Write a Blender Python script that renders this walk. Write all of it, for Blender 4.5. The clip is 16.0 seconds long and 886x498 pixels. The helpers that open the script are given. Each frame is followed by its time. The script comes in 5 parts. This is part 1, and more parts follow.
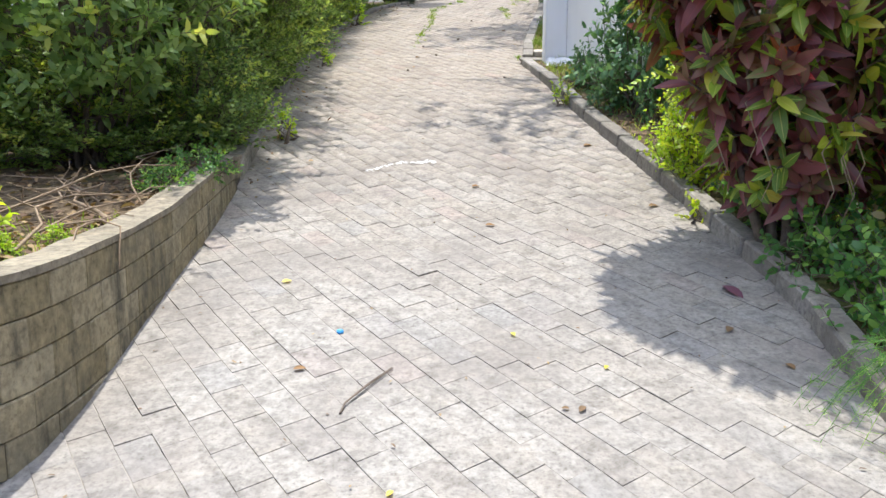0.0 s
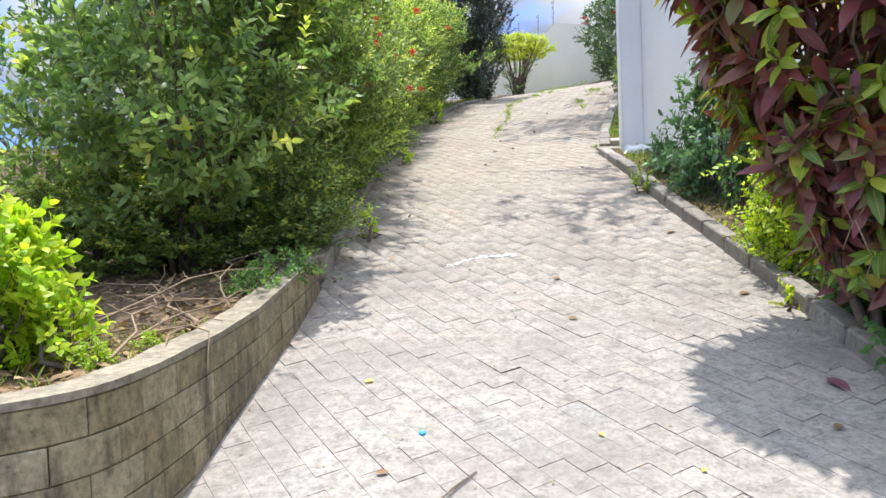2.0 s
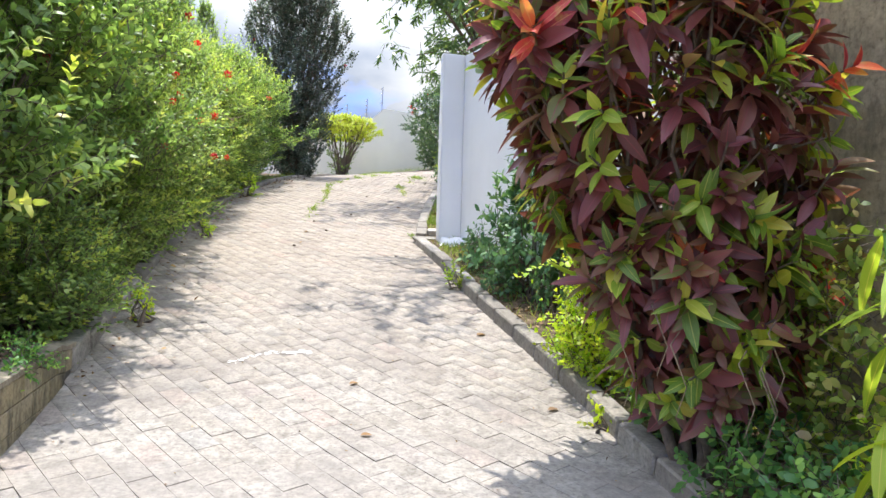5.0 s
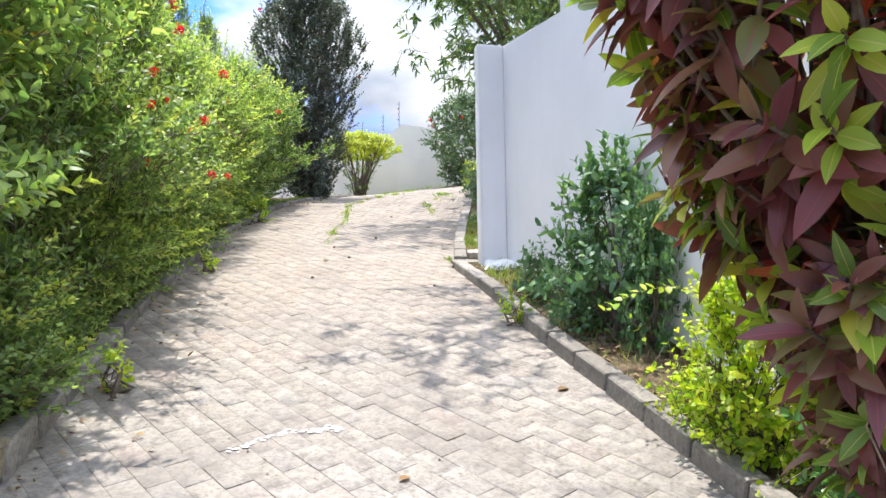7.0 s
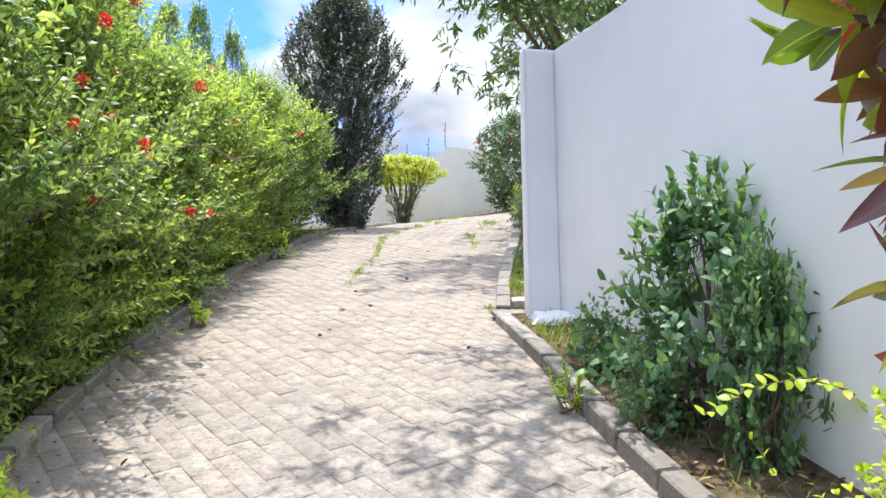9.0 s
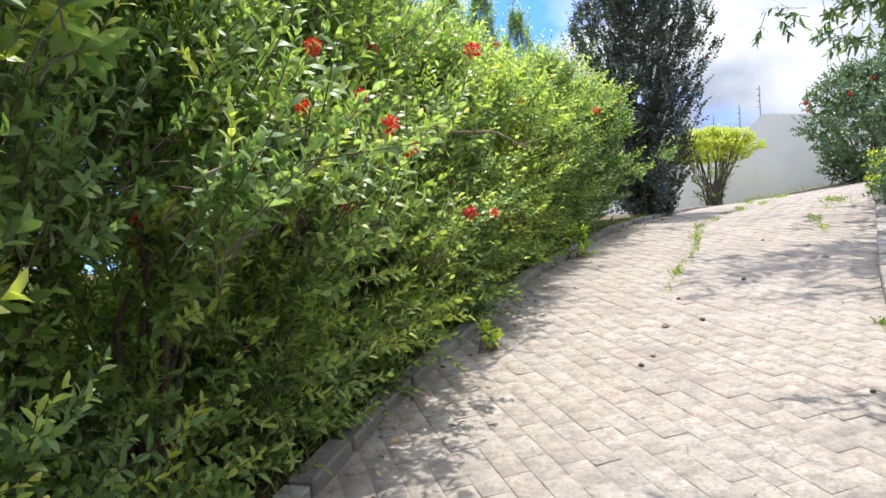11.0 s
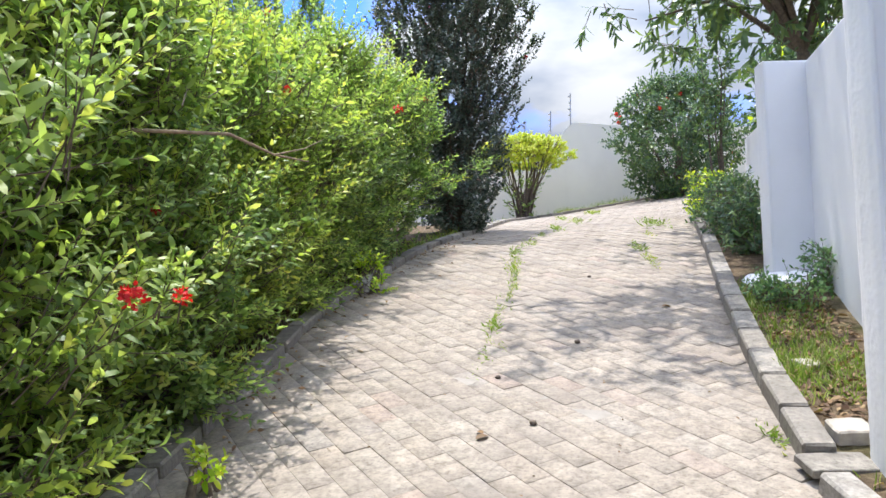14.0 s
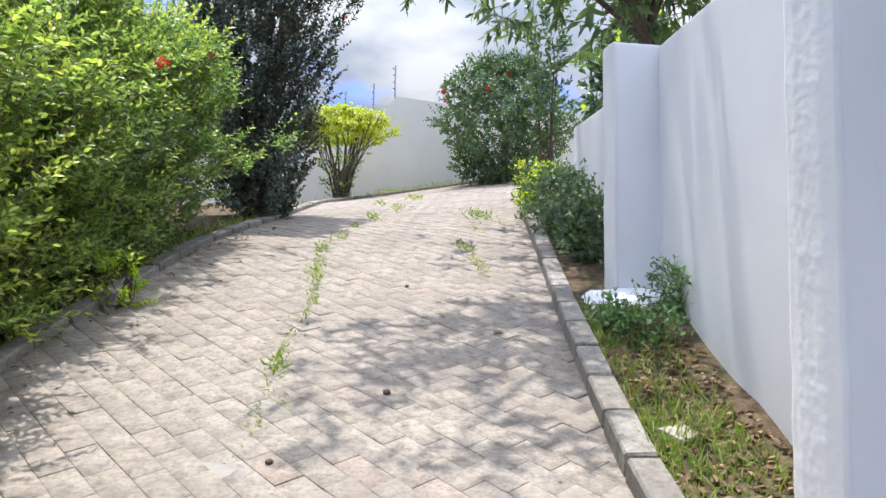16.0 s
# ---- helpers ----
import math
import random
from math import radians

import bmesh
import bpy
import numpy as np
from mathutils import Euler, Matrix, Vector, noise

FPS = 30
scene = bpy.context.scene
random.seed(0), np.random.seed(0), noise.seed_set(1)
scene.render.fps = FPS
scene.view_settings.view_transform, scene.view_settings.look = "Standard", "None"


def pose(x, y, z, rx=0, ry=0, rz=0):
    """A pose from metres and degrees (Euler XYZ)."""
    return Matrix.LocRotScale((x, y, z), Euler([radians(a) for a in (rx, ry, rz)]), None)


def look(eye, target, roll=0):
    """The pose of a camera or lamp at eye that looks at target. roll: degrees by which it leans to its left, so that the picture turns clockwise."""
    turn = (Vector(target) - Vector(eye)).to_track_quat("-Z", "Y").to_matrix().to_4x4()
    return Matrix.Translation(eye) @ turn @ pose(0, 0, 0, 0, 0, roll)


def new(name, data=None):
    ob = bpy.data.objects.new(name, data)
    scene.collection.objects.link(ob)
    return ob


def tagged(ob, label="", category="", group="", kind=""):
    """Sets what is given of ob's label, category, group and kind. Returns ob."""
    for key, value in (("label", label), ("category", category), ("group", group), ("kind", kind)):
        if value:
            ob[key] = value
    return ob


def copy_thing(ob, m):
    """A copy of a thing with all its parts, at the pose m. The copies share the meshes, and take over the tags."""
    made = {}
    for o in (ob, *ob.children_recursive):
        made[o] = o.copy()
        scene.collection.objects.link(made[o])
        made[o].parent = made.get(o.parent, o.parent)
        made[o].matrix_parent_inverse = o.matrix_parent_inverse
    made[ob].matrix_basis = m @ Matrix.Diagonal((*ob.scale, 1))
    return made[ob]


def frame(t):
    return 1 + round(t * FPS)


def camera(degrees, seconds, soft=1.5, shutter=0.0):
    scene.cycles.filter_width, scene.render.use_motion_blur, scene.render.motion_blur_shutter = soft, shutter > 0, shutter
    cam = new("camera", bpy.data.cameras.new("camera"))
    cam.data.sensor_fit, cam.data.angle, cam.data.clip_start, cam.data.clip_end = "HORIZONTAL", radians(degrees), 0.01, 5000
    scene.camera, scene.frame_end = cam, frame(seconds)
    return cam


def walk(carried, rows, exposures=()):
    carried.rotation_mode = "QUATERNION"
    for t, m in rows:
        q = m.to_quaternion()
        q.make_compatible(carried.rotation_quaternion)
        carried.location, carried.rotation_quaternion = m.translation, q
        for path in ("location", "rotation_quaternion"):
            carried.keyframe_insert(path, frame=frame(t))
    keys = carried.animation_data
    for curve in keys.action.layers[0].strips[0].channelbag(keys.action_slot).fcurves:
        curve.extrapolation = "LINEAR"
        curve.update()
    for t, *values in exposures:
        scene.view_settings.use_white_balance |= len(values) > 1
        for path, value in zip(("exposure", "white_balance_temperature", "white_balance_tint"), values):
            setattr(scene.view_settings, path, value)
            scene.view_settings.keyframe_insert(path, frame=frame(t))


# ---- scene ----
cam = camera(60.8, 16.0)
PATH = [
    (0, (-0.022, 0.126, 1.384), (-0.008, 2.101, 1.066), 0.3),
    (0.5, (-0.005, 0.117, 1.382), (-0.035, 2.089, 1.048), -0.2),
    (1, (0.0, 0.133, 1.384), (-0.126, 2.11, 1.113), -1.7),
    (1.5, (-0.003, 0.132, 1.396), (-0.2, 2.114, 1.221), -2.5),
    (2, (-0.009, 0.146, 1.416), (-0.211, 2.134, 1.336), -2.0),
    (2.5, (0.005, 0.18, 1.42), (-0.151, 2.174, 1.408), -1.1),
    (3, (0.007, 0.205, 1.43), (-0.073, 2.203, 1.471), 0.2),
    (3.5, (0.008, 0.235, 1.444), (0.002, 2.233, 1.529), 1.5),
    (4, (0.113, 0.278, 1.471), (0.233, 2.272, 1.577), 2.5),
    (4.2, (0.139, 0.309, 1.484), (0.338, 2.296, 1.592), 2.3),
    (6.3, (0.047, 1.635, 1.548), (0.336, 3.605, 1.734), 1.4),
    (6.5, (0.038, 1.738, 1.569), (0.301, 3.712, 1.758), 0.7),
    (7, (0.047, 2.002, 1.649), (0.268, 3.982, 1.828), -0.8),
    (7.5, (0.063, 2.287, 1.728), (0.256, 4.269, 1.916), -1.6),
    (8, (0.105, 2.569, 1.843), (0.282, 4.551, 2.042), -1.7),
    (8.5, (0.281, 2.942, 1.905), (0.432, 4.925, 2.112), -1.6),
    (9, (0.307, 3.239, 1.968), (0.387, 5.223, 2.206), -0.5),
    (9.5, (0.244, 3.542, 2.09), (0.136, 5.527, 2.314), -0.8),
    (9.7, (0.184, 3.631, 2.101), (-0.062, 5.604, 2.317), -0.4),
    (11.8, (0.017, 4.912, 2.38), (-0.692, 6.77, 2.6), -0.8),
    (12, (0.011, 4.982, 2.433), (-0.64, 6.861, 2.642), -0.5),
    (12.5, (0.021, 5.207, 2.495), (-0.465, 7.138, 2.681), -0.0),
    (13, (0.018, 5.515, 2.573), (-0.295, 7.483, 2.743), -0.7),
    (13.5, (0.017, 5.842, 2.66), (-0.257, 7.815, 2.828), -1.1),
    (14, (-0.119, 6.172, 2.722), (-0.308, 8.155, 2.907), -0.6),
    (14.5, (-0.17, 6.392, 2.816), (-0.234, 8.38, 3.027), -0.3),
    (15, (-0.095, 6.707, 2.887), (-0.023, 8.689, 3.142), -0.4),
    (15.5, (-0.027, 7.025, 2.954), (0.18, 8.995, 3.226), -0.1),
    (16, (0.016, 7.359, 3.038), (0.294, 9.336, 3.147), 0.2),
]
walk(cam, [(t, look(eye, aim, roll)) for t, eye, aim, roll in PATH], exposures=((0, 1.74, 6400, 10), (1.5, 1.84, 6400, 10), (3, 1.92, 6450, 10.5), (6.5, 2.04, 6450, 11.5), (9, 1.98, 6400, 12.5), (12.5, 1.88, 6350, 11.5), (15.5, 1.80, 6300, 12), (16, 1.78, 6300, 12)))

# ---- world, sun, exposure ----
SUN_EL, SUN_AZ = radians(78), radians(-9)      # height; turn from +y towards +x
world = bpy.data.worlds.new("sky")
scene.world = world
world.use_nodes = True
wn, wl = world.node_tree.nodes, world.node_tree.links
wn.clear()
w_out = wn.new("ShaderNodeOutputWorld")
w_bg = wn.new("ShaderNodeBackground")
w_bg.inputs["Strength"].default_value = 0.15
w_sky = wn.new("ShaderNodeTexSky")
w_sky.sky_type, w_sky.sun_disc = "NISHITA", False
w_sky.sun_elevation, w_sky.sun_rotation = SUN_EL, SUN_AZ
w_sky.dust_density, w_sky.ozone_density = 0.4, 3.0
w_co = wn.new("ShaderNodeTexCoord")
w_map = wn.new("ShaderNodeMapping")
w_map.inputs["Scale"].default_value = (1.0, 1.0, 2.2)
w_map.inputs["Location"].default_value = (0.04, 8.677, 4.869)
w_noise = wn.new("ShaderNodeTexNoise")
w_noise.inputs["Scale"].default_value, w_noise.inputs["Detail"].default_value = 2.6, 8
w_noise.inputs["Roughness"].default_value = 0.52
w_ramp = wn.new("ShaderNodeValToRGB")
w_ramp.color_ramp.elements[0].position, w_ramp.color_ramp.elements[1].position = 0.40, 0.51
w_noise2 = wn.new("ShaderNodeTexNoise")
w_noise2.inputs["Scale"].default_value, w_noise2.inputs["Detail"].default_value = 5.0, 6
w_grey = wn.new("ShaderNodeValToRGB")
w_grey.color_ramp.elements[0].color, w_grey.color_ramp.elements[1].color = (1.08, 1.26, 1.58, 1), (2.3, 2.37, 2.45, 1)
w_grey.color_ramp.elements[0].position, w_grey.color_ramp.elements[1].position = 0.35, 0.62
w_mix = wn.new("ShaderNodeMixRGB")
wl.new(w_co.outputs["Generated"], w_map.inputs["Vector"])
wl.new(w_map.outputs["Vector"], w_noise.inputs["Vector"])
wl.new(w_map.outputs["Vector"], w_noise2.inputs["Vector"])
wl.new(w_noise.outputs["Fac"], w_ramp.inputs["Fac"])
wl.new(w_noise2.outputs["Fac"], w_grey.inputs["Fac"])
wl.new(w_ramp.outputs["Color"], w_mix.inputs["Fac"])
w_deep = wn.new("ShaderNodeMixRGB")
w_deep.blend_type = "MULTIPLY"
w_deep.inputs["Fac"].default_value, w_deep.inputs["Color2"].default_value = 1.0, (0.24, 0.40, 0.80, 1)
wl.new(w_sky.outputs["Color"], w_deep.inputs["Color1"])
wl.new(w_deep.outputs["Color"], w_mix.inputs["Color1"])
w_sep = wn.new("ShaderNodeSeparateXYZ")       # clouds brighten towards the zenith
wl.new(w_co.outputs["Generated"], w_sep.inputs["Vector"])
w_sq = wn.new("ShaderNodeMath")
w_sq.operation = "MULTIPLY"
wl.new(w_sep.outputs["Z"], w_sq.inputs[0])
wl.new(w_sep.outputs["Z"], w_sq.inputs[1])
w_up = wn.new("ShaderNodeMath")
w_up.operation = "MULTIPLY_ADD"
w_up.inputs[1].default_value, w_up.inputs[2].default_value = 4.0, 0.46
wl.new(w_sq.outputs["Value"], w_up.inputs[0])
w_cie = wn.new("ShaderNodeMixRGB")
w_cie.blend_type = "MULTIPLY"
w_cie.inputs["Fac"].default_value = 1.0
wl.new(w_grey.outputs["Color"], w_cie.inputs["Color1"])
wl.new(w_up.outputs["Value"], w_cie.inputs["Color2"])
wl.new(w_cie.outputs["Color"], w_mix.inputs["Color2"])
wl.new(w_mix.outputs["Color"], w_bg.inputs["Color"])
wl.new(w_bg.outputs["Background"], w_out.inputs["Surface"])

sun_data = bpy.data.lights.new("sun", "SUN")
sun_data.energy, sun_data.angle, sun_data.color = 1.95, radians(0.6), (1.0, 0.965, 0.905)
sun = new("sun", sun_data)
toward = Vector((math.sin(SUN_AZ) * math.cos(SUN_EL), math.cos(SUN_AZ) * math.cos(SUN_EL), math.sin(SUN_EL)))
sun.matrix_world = look(toward * 40, (0, 0, 0))


# ---- materials ----
def material(name):
    m = bpy.data.materials.new(name)
    m.use_nodes = True
    nt = m.node_tree
    return m, nt, nt.nodes["Principled BSDF"]


def ramp(nt, source, stops):
    r = nt.nodes.new("ShaderNodeValToRGB")
    el = r.color_ramp.elements
    while len(el) < len(stops):
        el.new(0.5)
    for e, (p, c) in zip(el, stops):
        e.position, e.color = p, (*c, 1)
    nt.links.new(source, r.inputs["Fac"])
    return r.outputs["Color"]


def mix(nt, fac, a, b, mode="MIX"):
    n = nt.nodes.new("ShaderNodeMixRGB")
    n.blend_type = mode
    for key, v in (("Fac", fac), ("Color1", a), ("Color2", b)):
        if isinstance(v, (int, float)):
            n.inputs[key].default_value = v
        elif isinstance(v, tuple):
            n.inputs[key].default_value = (*v, 1)
        else:
            nt.links.new(v, n.inputs[key])
    return n.outputs["Color"]


def bump(nt, bsdf, height, strength, distance):
    b = nt.nodes.new("ShaderNodeBump")
    b.inputs["Strength"].default_value, b.inputs["Distance"].default_value = strength, distance
    nt.links.new(height, b.inputs["Height"])
    nt.links.new(b.outputs["Normal"], bsdf.inputs["Normal"])


def world_noise(nt, scale, detail=4, rough=0.55):
    g = nt.nodes.new("ShaderNodeNewGeometry")
    n = nt.nodes.new("ShaderNodeTexNoise")
    n.inputs["Scale"].default_value, n.inputs["Detail"].default_value, n.inputs["Roughness"].default_value = scale, detail, rough
    nt.links.new(g.outputs["Position"], n.inputs["Vector"])
    return n.outputs["Fac"]


def stone_material(name, tones, island, stain=(0.2, 0.18, 0.15), stain_amount=0.5, fine=60, relief=0.004, drips=0.0, upper_tint=None):
    """Rough stone or concrete: a tone for each piece, stains in broad patches, fine speckle."""
    m, nt, bsdf = material(name)
    if island:
        rnd = nt.nodes.new("ShaderNodeNewGeometry").outputs["Random Per Island"]
    else:
        rnd = nt.nodes.new("ShaderNodeObjectInfo").outputs["Random"]
    tone = ramp(nt, rnd, tones)
    speck = ramp(nt, world_noise(nt, fine, 6, 0.7), [(0.28, (0.50, 0.48, 0.46)), (0.45, (0.92, 0.92, 0.91)), (0.58, (1.04, 1.03, 1.02)), (0.75, (1.22, 1.21, 1.2))])
    c = mix(nt, 1.0, tone, speck, "MULTIPLY")
    cloud = ramp(nt, world_noise(nt, 13, 5, 0.6), [(0.32, (0.74, 0.73, 0.73)), (0.5, (1, 1, 1)), (0.68, (1.16, 1.14, 1.12))])
    c = mix(nt, 1.0, c, cloud, "MULTIPLY")
    mottle = ramp(nt, world_noise(nt, 34, 5, 0.65), [(0.36, (0.80, 0.79, 0.78)), (0.5, (1, 1, 1)), (0.62, (1.10, 1.10, 1.10))])
    c = mix(nt, 1.0, c, mottle, "MULTIPLY")
    patch = ramp(nt, world_noise(nt, 1.6, 7, 0.66), [(0.47, (0, 0, 0)), (0.62, (stain_amount,) * 3)])
    c = mix(nt, patch, c, stain)
    if upper_tint:      # warmer tint, multiplied in gradually from y 3.5 to 8.5
        far = nt.nodes.new("ShaderNodeSeparateXYZ")
        nt.links.new(nt.nodes.new("ShaderNodeNewGeometry").outputs["Position"], far.inputs["Vector"])
        rise = nt.nodes.new("ShaderNodeMapRange")
        rise.inputs["From Min"].default_value, rise.inputs["From Max"].default_value = 3.5, 8.5
        nt.links.new(far.outputs["Y"], rise.inputs["Value"])
        c = mix(nt, rise.outputs["Result"], c, mix(nt, 1.0, c, upper_tint, "MULTIPLY"))
    if drips:
        mp = nt.nodes.new("ShaderNodeMapping")
        mp.inputs["Scale"].default_value = (9, 9, 2.2)
        nt.links.new(nt.nodes.new("ShaderNodeNewGeometry").outputs["Position"], mp.inputs["Vector"])
        dn = nt.nodes.new("ShaderNodeTexNoise")
        dn.inputs["Scale"].default_value, dn.inputs["Detail"].default_value, dn.inputs["Roughness"].default_value = 1.0, 7, 0.7
        nt.links.new(mp.outputs["Vector"], dn.inputs["Vector"])
        c = mix(nt, ramp(nt, dn.outputs["Fac"], [(0.5, (0, 0, 0)), (0.68, (drips,) * 3)]), c, (0.045, 0.043, 0.032))
    nt.links.new(c, bsdf.inputs["Base Color"])
    bsdf.inputs["Roughness"].default_value = 0.85
    bsdf.inputs["Specular IOR Level"].default_value = 0.25
    bump(nt, bsdf, world_noise(nt, fine * 0.6, 8, 0.7), 0.6, relief)
    return m


PAVER_TONES = [(0.0, (0.265, 0.244, 0.214)), (0.3, (0.281, 0.261, 0.233)), (0.55, (0.294, 0.276, 0.248)), (0.8, (0.279, 0.255, 0.224)), (0.93, (0.269, 0.258, 0.239)), (1.0, (0.301, 0.258, 0.228))]
M_PAVER = stone_material("paver_stone", PAVER_TONES, False, (0.18, 0.16, 0.142), 0.5, upper_tint=(1.05, 0.985, 0.91))
M_PAVER_FAR = stone_material("paver_stone_joined", PAVER_TONES, True, (0.18, 0.16, 0.142), 0.5, upper_tint=(1.05, 0.985, 0.91))
BLOCK_TONES = [(0.0, (0.235, 0.195, 0.112)), (0.5, (0.285, 0.24, 0.148)), (1.0, (0.325, 0.28, 0.185))]
M_BLOCK = stone_material("weathered_concrete_block", BLOCK_TONES, False, (0.10, 0.095, 0.07), 0.6, 45, 0.006, 0.85)
M_KERB = stone_material("kerb_concrete", [(0.0, (0.215, 0.196, 0.165)), (0.6, (0.26, 0.24, 0.205)), (1.0, (0.315, 0.292, 0.258))], False, (0.16, 0.14, 0.12), 0.6, 50, 0.005)
M_CAP = stone_material("mortar_cap", [(0.0, (0.26, 0.225, 0.165)), (1.0, (0.30, 0.262, 0.20))], False, (0.14, 0.12, 0.09), 0.6, 40, 0.008, 0.5)


def plaster_material(name, base):
    m, nt, bsdf = material(name)
    fine = world_noise(nt, 38, 8, 0.7)
    broad = ramp(nt, world_noise(nt, 1.1, 5, 0.6), [(0.35, tuple(v * 0.93 for v in base)), (0.65, base)])
    streak_co = nt.nodes.new("ShaderNodeNewGeometry").outputs["Position"]
    mp = nt.nodes.new("ShaderNodeMapping")
    mp.inputs["Scale"].default_value = (7, 7, 0.35)
    nt.links.new(streak_co, mp.inputs["Vector"])
    sn = nt.nodes.new("ShaderNodeTexNoise")
    sn.inputs["Scale"].default_value, sn.inputs["Detail"].default_value = 1.0, 5
    nt.links.new(mp.outputs["Vector"], sn.inputs["Vector"])
    streak = ramp(nt, sn.outputs["Fac"], [(0.55, (0, 0, 0)), (0.8, (0.09, 0.09, 0.09))])
    nt.links.new(mix(nt, streak, broad, tuple(v * 0.72 for v in base)), bsdf.inputs["Base Color"])
    bsdf.inputs["Roughness"].default_value = 0.75
    bump(nt, bsdf, fine, 0.3, 0.003)
    return m


M_WALL = plaster_material("white_painted_render", (0.80, 0.80, 0.80))
M_FARWALL = plaster_material("cream_painted_render", (0.78, 0.75, 0.66))
M_RAW = stone_material("bare_weathered_render", [(0.0, (0.36, 0.30, 0.20)), (1.0, (0.42, 0.36, 0.25))], False, (0.17, 0.14, 0.08), 0.7, 35, 0.008, 0.5)


def ground_material():
    m, nt, bsdf = material("soil_and_dry_grass")
    soil = ramp(nt, world_noise(nt, 16, 8, 0.7), [(0.3, (0.05, 0.035, 0.022)), (0.55, (0.15, 0.11, 0.07)), (0.75, (0.32, 0.25, 0.16))])
    grass = ramp(nt, world_noise(nt, 22, 6, 0.7), [(0.3, (0.03, 0.05, 0.012)), (0.6, (0.10, 0.13, 0.03)), (0.8, (0.24, 0.22, 0.09))])
    patch = ramp(nt, world_noise(nt, 0.9, 4, 0.6), [(0.52, (0, 0, 0)), (0.66, (0.8, 0.8, 0.8))])
    nt.links.new(mix(nt, patch, soil, grass), bsdf.inputs["Base Color"])
    bsdf.inputs["Roughness"].default_value = 1.0
    bsdf.inputs["Specular IOR Level"].default_value = 0.1
    bump(nt, bsdf, world_noise(nt, 30, 8, 0.75), 1.0, 0.02)
    return m


M_GROUND = ground_material()


def leaf_material(name, stops, rough=0.45, through_light=0.48, rib=None, blotch=None):
    """Leaf tissue: a tone per leaf, paler rib, light passing through."""
    m, nt, bsdf = material(name)
    rnd = nt.nodes.new("ShaderNodeNewGeometry").outputs["Random Per Island"]
    c = ramp(nt, rnd, stops)
    own = nt.nodes.new("ShaderNodeObjectInfo").outputs["Random"]
    c = mix(nt, 1.0, c, ramp(nt, own, [(0.0, (0.80, 0.86, 1.0)), (0.5, (1, 1, 1)), (1.0, (1.18, 1.10, 0.95))]), "MULTIPLY")
    if blotch:
        amount = ramp(nt, world_noise(nt, 14, 3, 0.6), [(0.5, (0, 0, 0)), (0.66, (0.8, 0.8, 0.8))])
        c = mix(nt, amount, c, blotch)
    if rib:
        at = nt.nodes.new("ShaderNodeAttribute")
        at.attribute_name = "blade"
        sep = nt.nodes.new("ShaderNodeSeparateXYZ")
        nt.links.new(at.outputs["Vector"], sep.inputs["Vector"])
        wave = nt.nodes.new("ShaderNodeMath")
        wave.operation = "MULTIPLY_ADD"
        nt.links.new(sep.outputs["X"], wave.inputs[0])
        wave.inputs[1].default_value = -0.5
        nt.links.new(sep.outputs["Y"], wave.inputs[2])
        veins = nt.nodes.new("ShaderNodeMath")
        veins.operation = "PINGPONG"
        nt.links.new(wave.outputs[0], veins.inputs[0])
        veins.inputs[1].default_value = 0.05
        vr = ramp(nt, veins.outputs[0], [(0.0, (0.35, 0.35, 0.35)), (0.012, (0, 0, 0))])
        c = mix(nt, vr, c, rib)
        c = mix(nt, ramp(nt, sep.outputs["X"], [(0.03, (0.8, 0.8, 0.8)), (0.09, (0, 0, 0))]), c, rib)
    nt.links.new(c, bsdf.inputs["Base Color"])
    bsdf.inputs["Roughness"].default_value = rough
    tr = nt.nodes.new("ShaderNodeBsdfTranslucent")
    nt.links.new(mix(nt, 1.0, c, (1.25, 1.3, 0.75), "MULTIPLY"), tr.inputs["Color"])
    ms = nt.nodes.new("ShaderNodeMixShader")
    ms.inputs["Fac"].default_value = through_light
    out = nt.nodes["Material Output"]
    nt.links.new(bsdf.outputs["BSDF"], ms.inputs[1])
    nt.links.new(tr.outputs["BSDF"], ms.inputs[2])
    nt.links.new(ms.outputs["Shader"], out.inputs["Surface"])
    return m


M_HEDGE = leaf_material("hedge_leaf", [(0.0, (0.121, 0.207, 0.058)), (0.4, (0.213, 0.310, 0.087)), (0.75, (0.326, 0.439, 0.131)), (1.0, (0.454, 0.554, 0.173))], 0.45, 0.55)
M_YOUNG = leaf_material("young_hedge_leaf", [(0.0, (0.361, 0.479, 0.080)), (0.5, (0.494, 0.571, 0.112)), (1.0, (0.589, 0.590, 0.158))], 0.4, 0.45)
M_DARK = leaf_material("dark_tree_leaf", [(0.0, (0.055, 0.080, 0.06)), (0.45, (0.10, 0.135, 0.10)), (0.8, (0.18, 0.215, 0.17)), (0.93, (0.26, 0.29, 0.24)), (1.0, (0.17, 0.09, 0.08))], 0.38, 0.25)
M_YELLOW = leaf_material("golden_leaf", [(0.0, (0.328, 0.446, 0.048)), (0.5, (0.476, 0.543, 0.064)), (1.0, (0.541, 0.563, 0.080))], 0.5, 0.45)
M_LIME = leaf_material("lime_leaf", [(0.0, (0.24, 0.42, 0.02)), (0.5, (0.40, 0.55, 0.03)), (1.0, (0.55, 0.60, 0.05))], 0.45, 0.5)
M_SHRUB = leaf_material("rose_leaf", [(0.0, (0.076, 0.171, 0.069)), (0.5, (0.131, 0.255, 0.103)), (1.0, (0.230, 0.369, 0.123))], 0.5, 0.35)
M_TREE = leaf_material("tree_leaf", [(0.0, (0.065, 0.121, 0.063)), (0.6, (0.117, 0.194, 0.085)), (1.0, (0.221, 0.316, 0.098))], 0.4, 0.35)
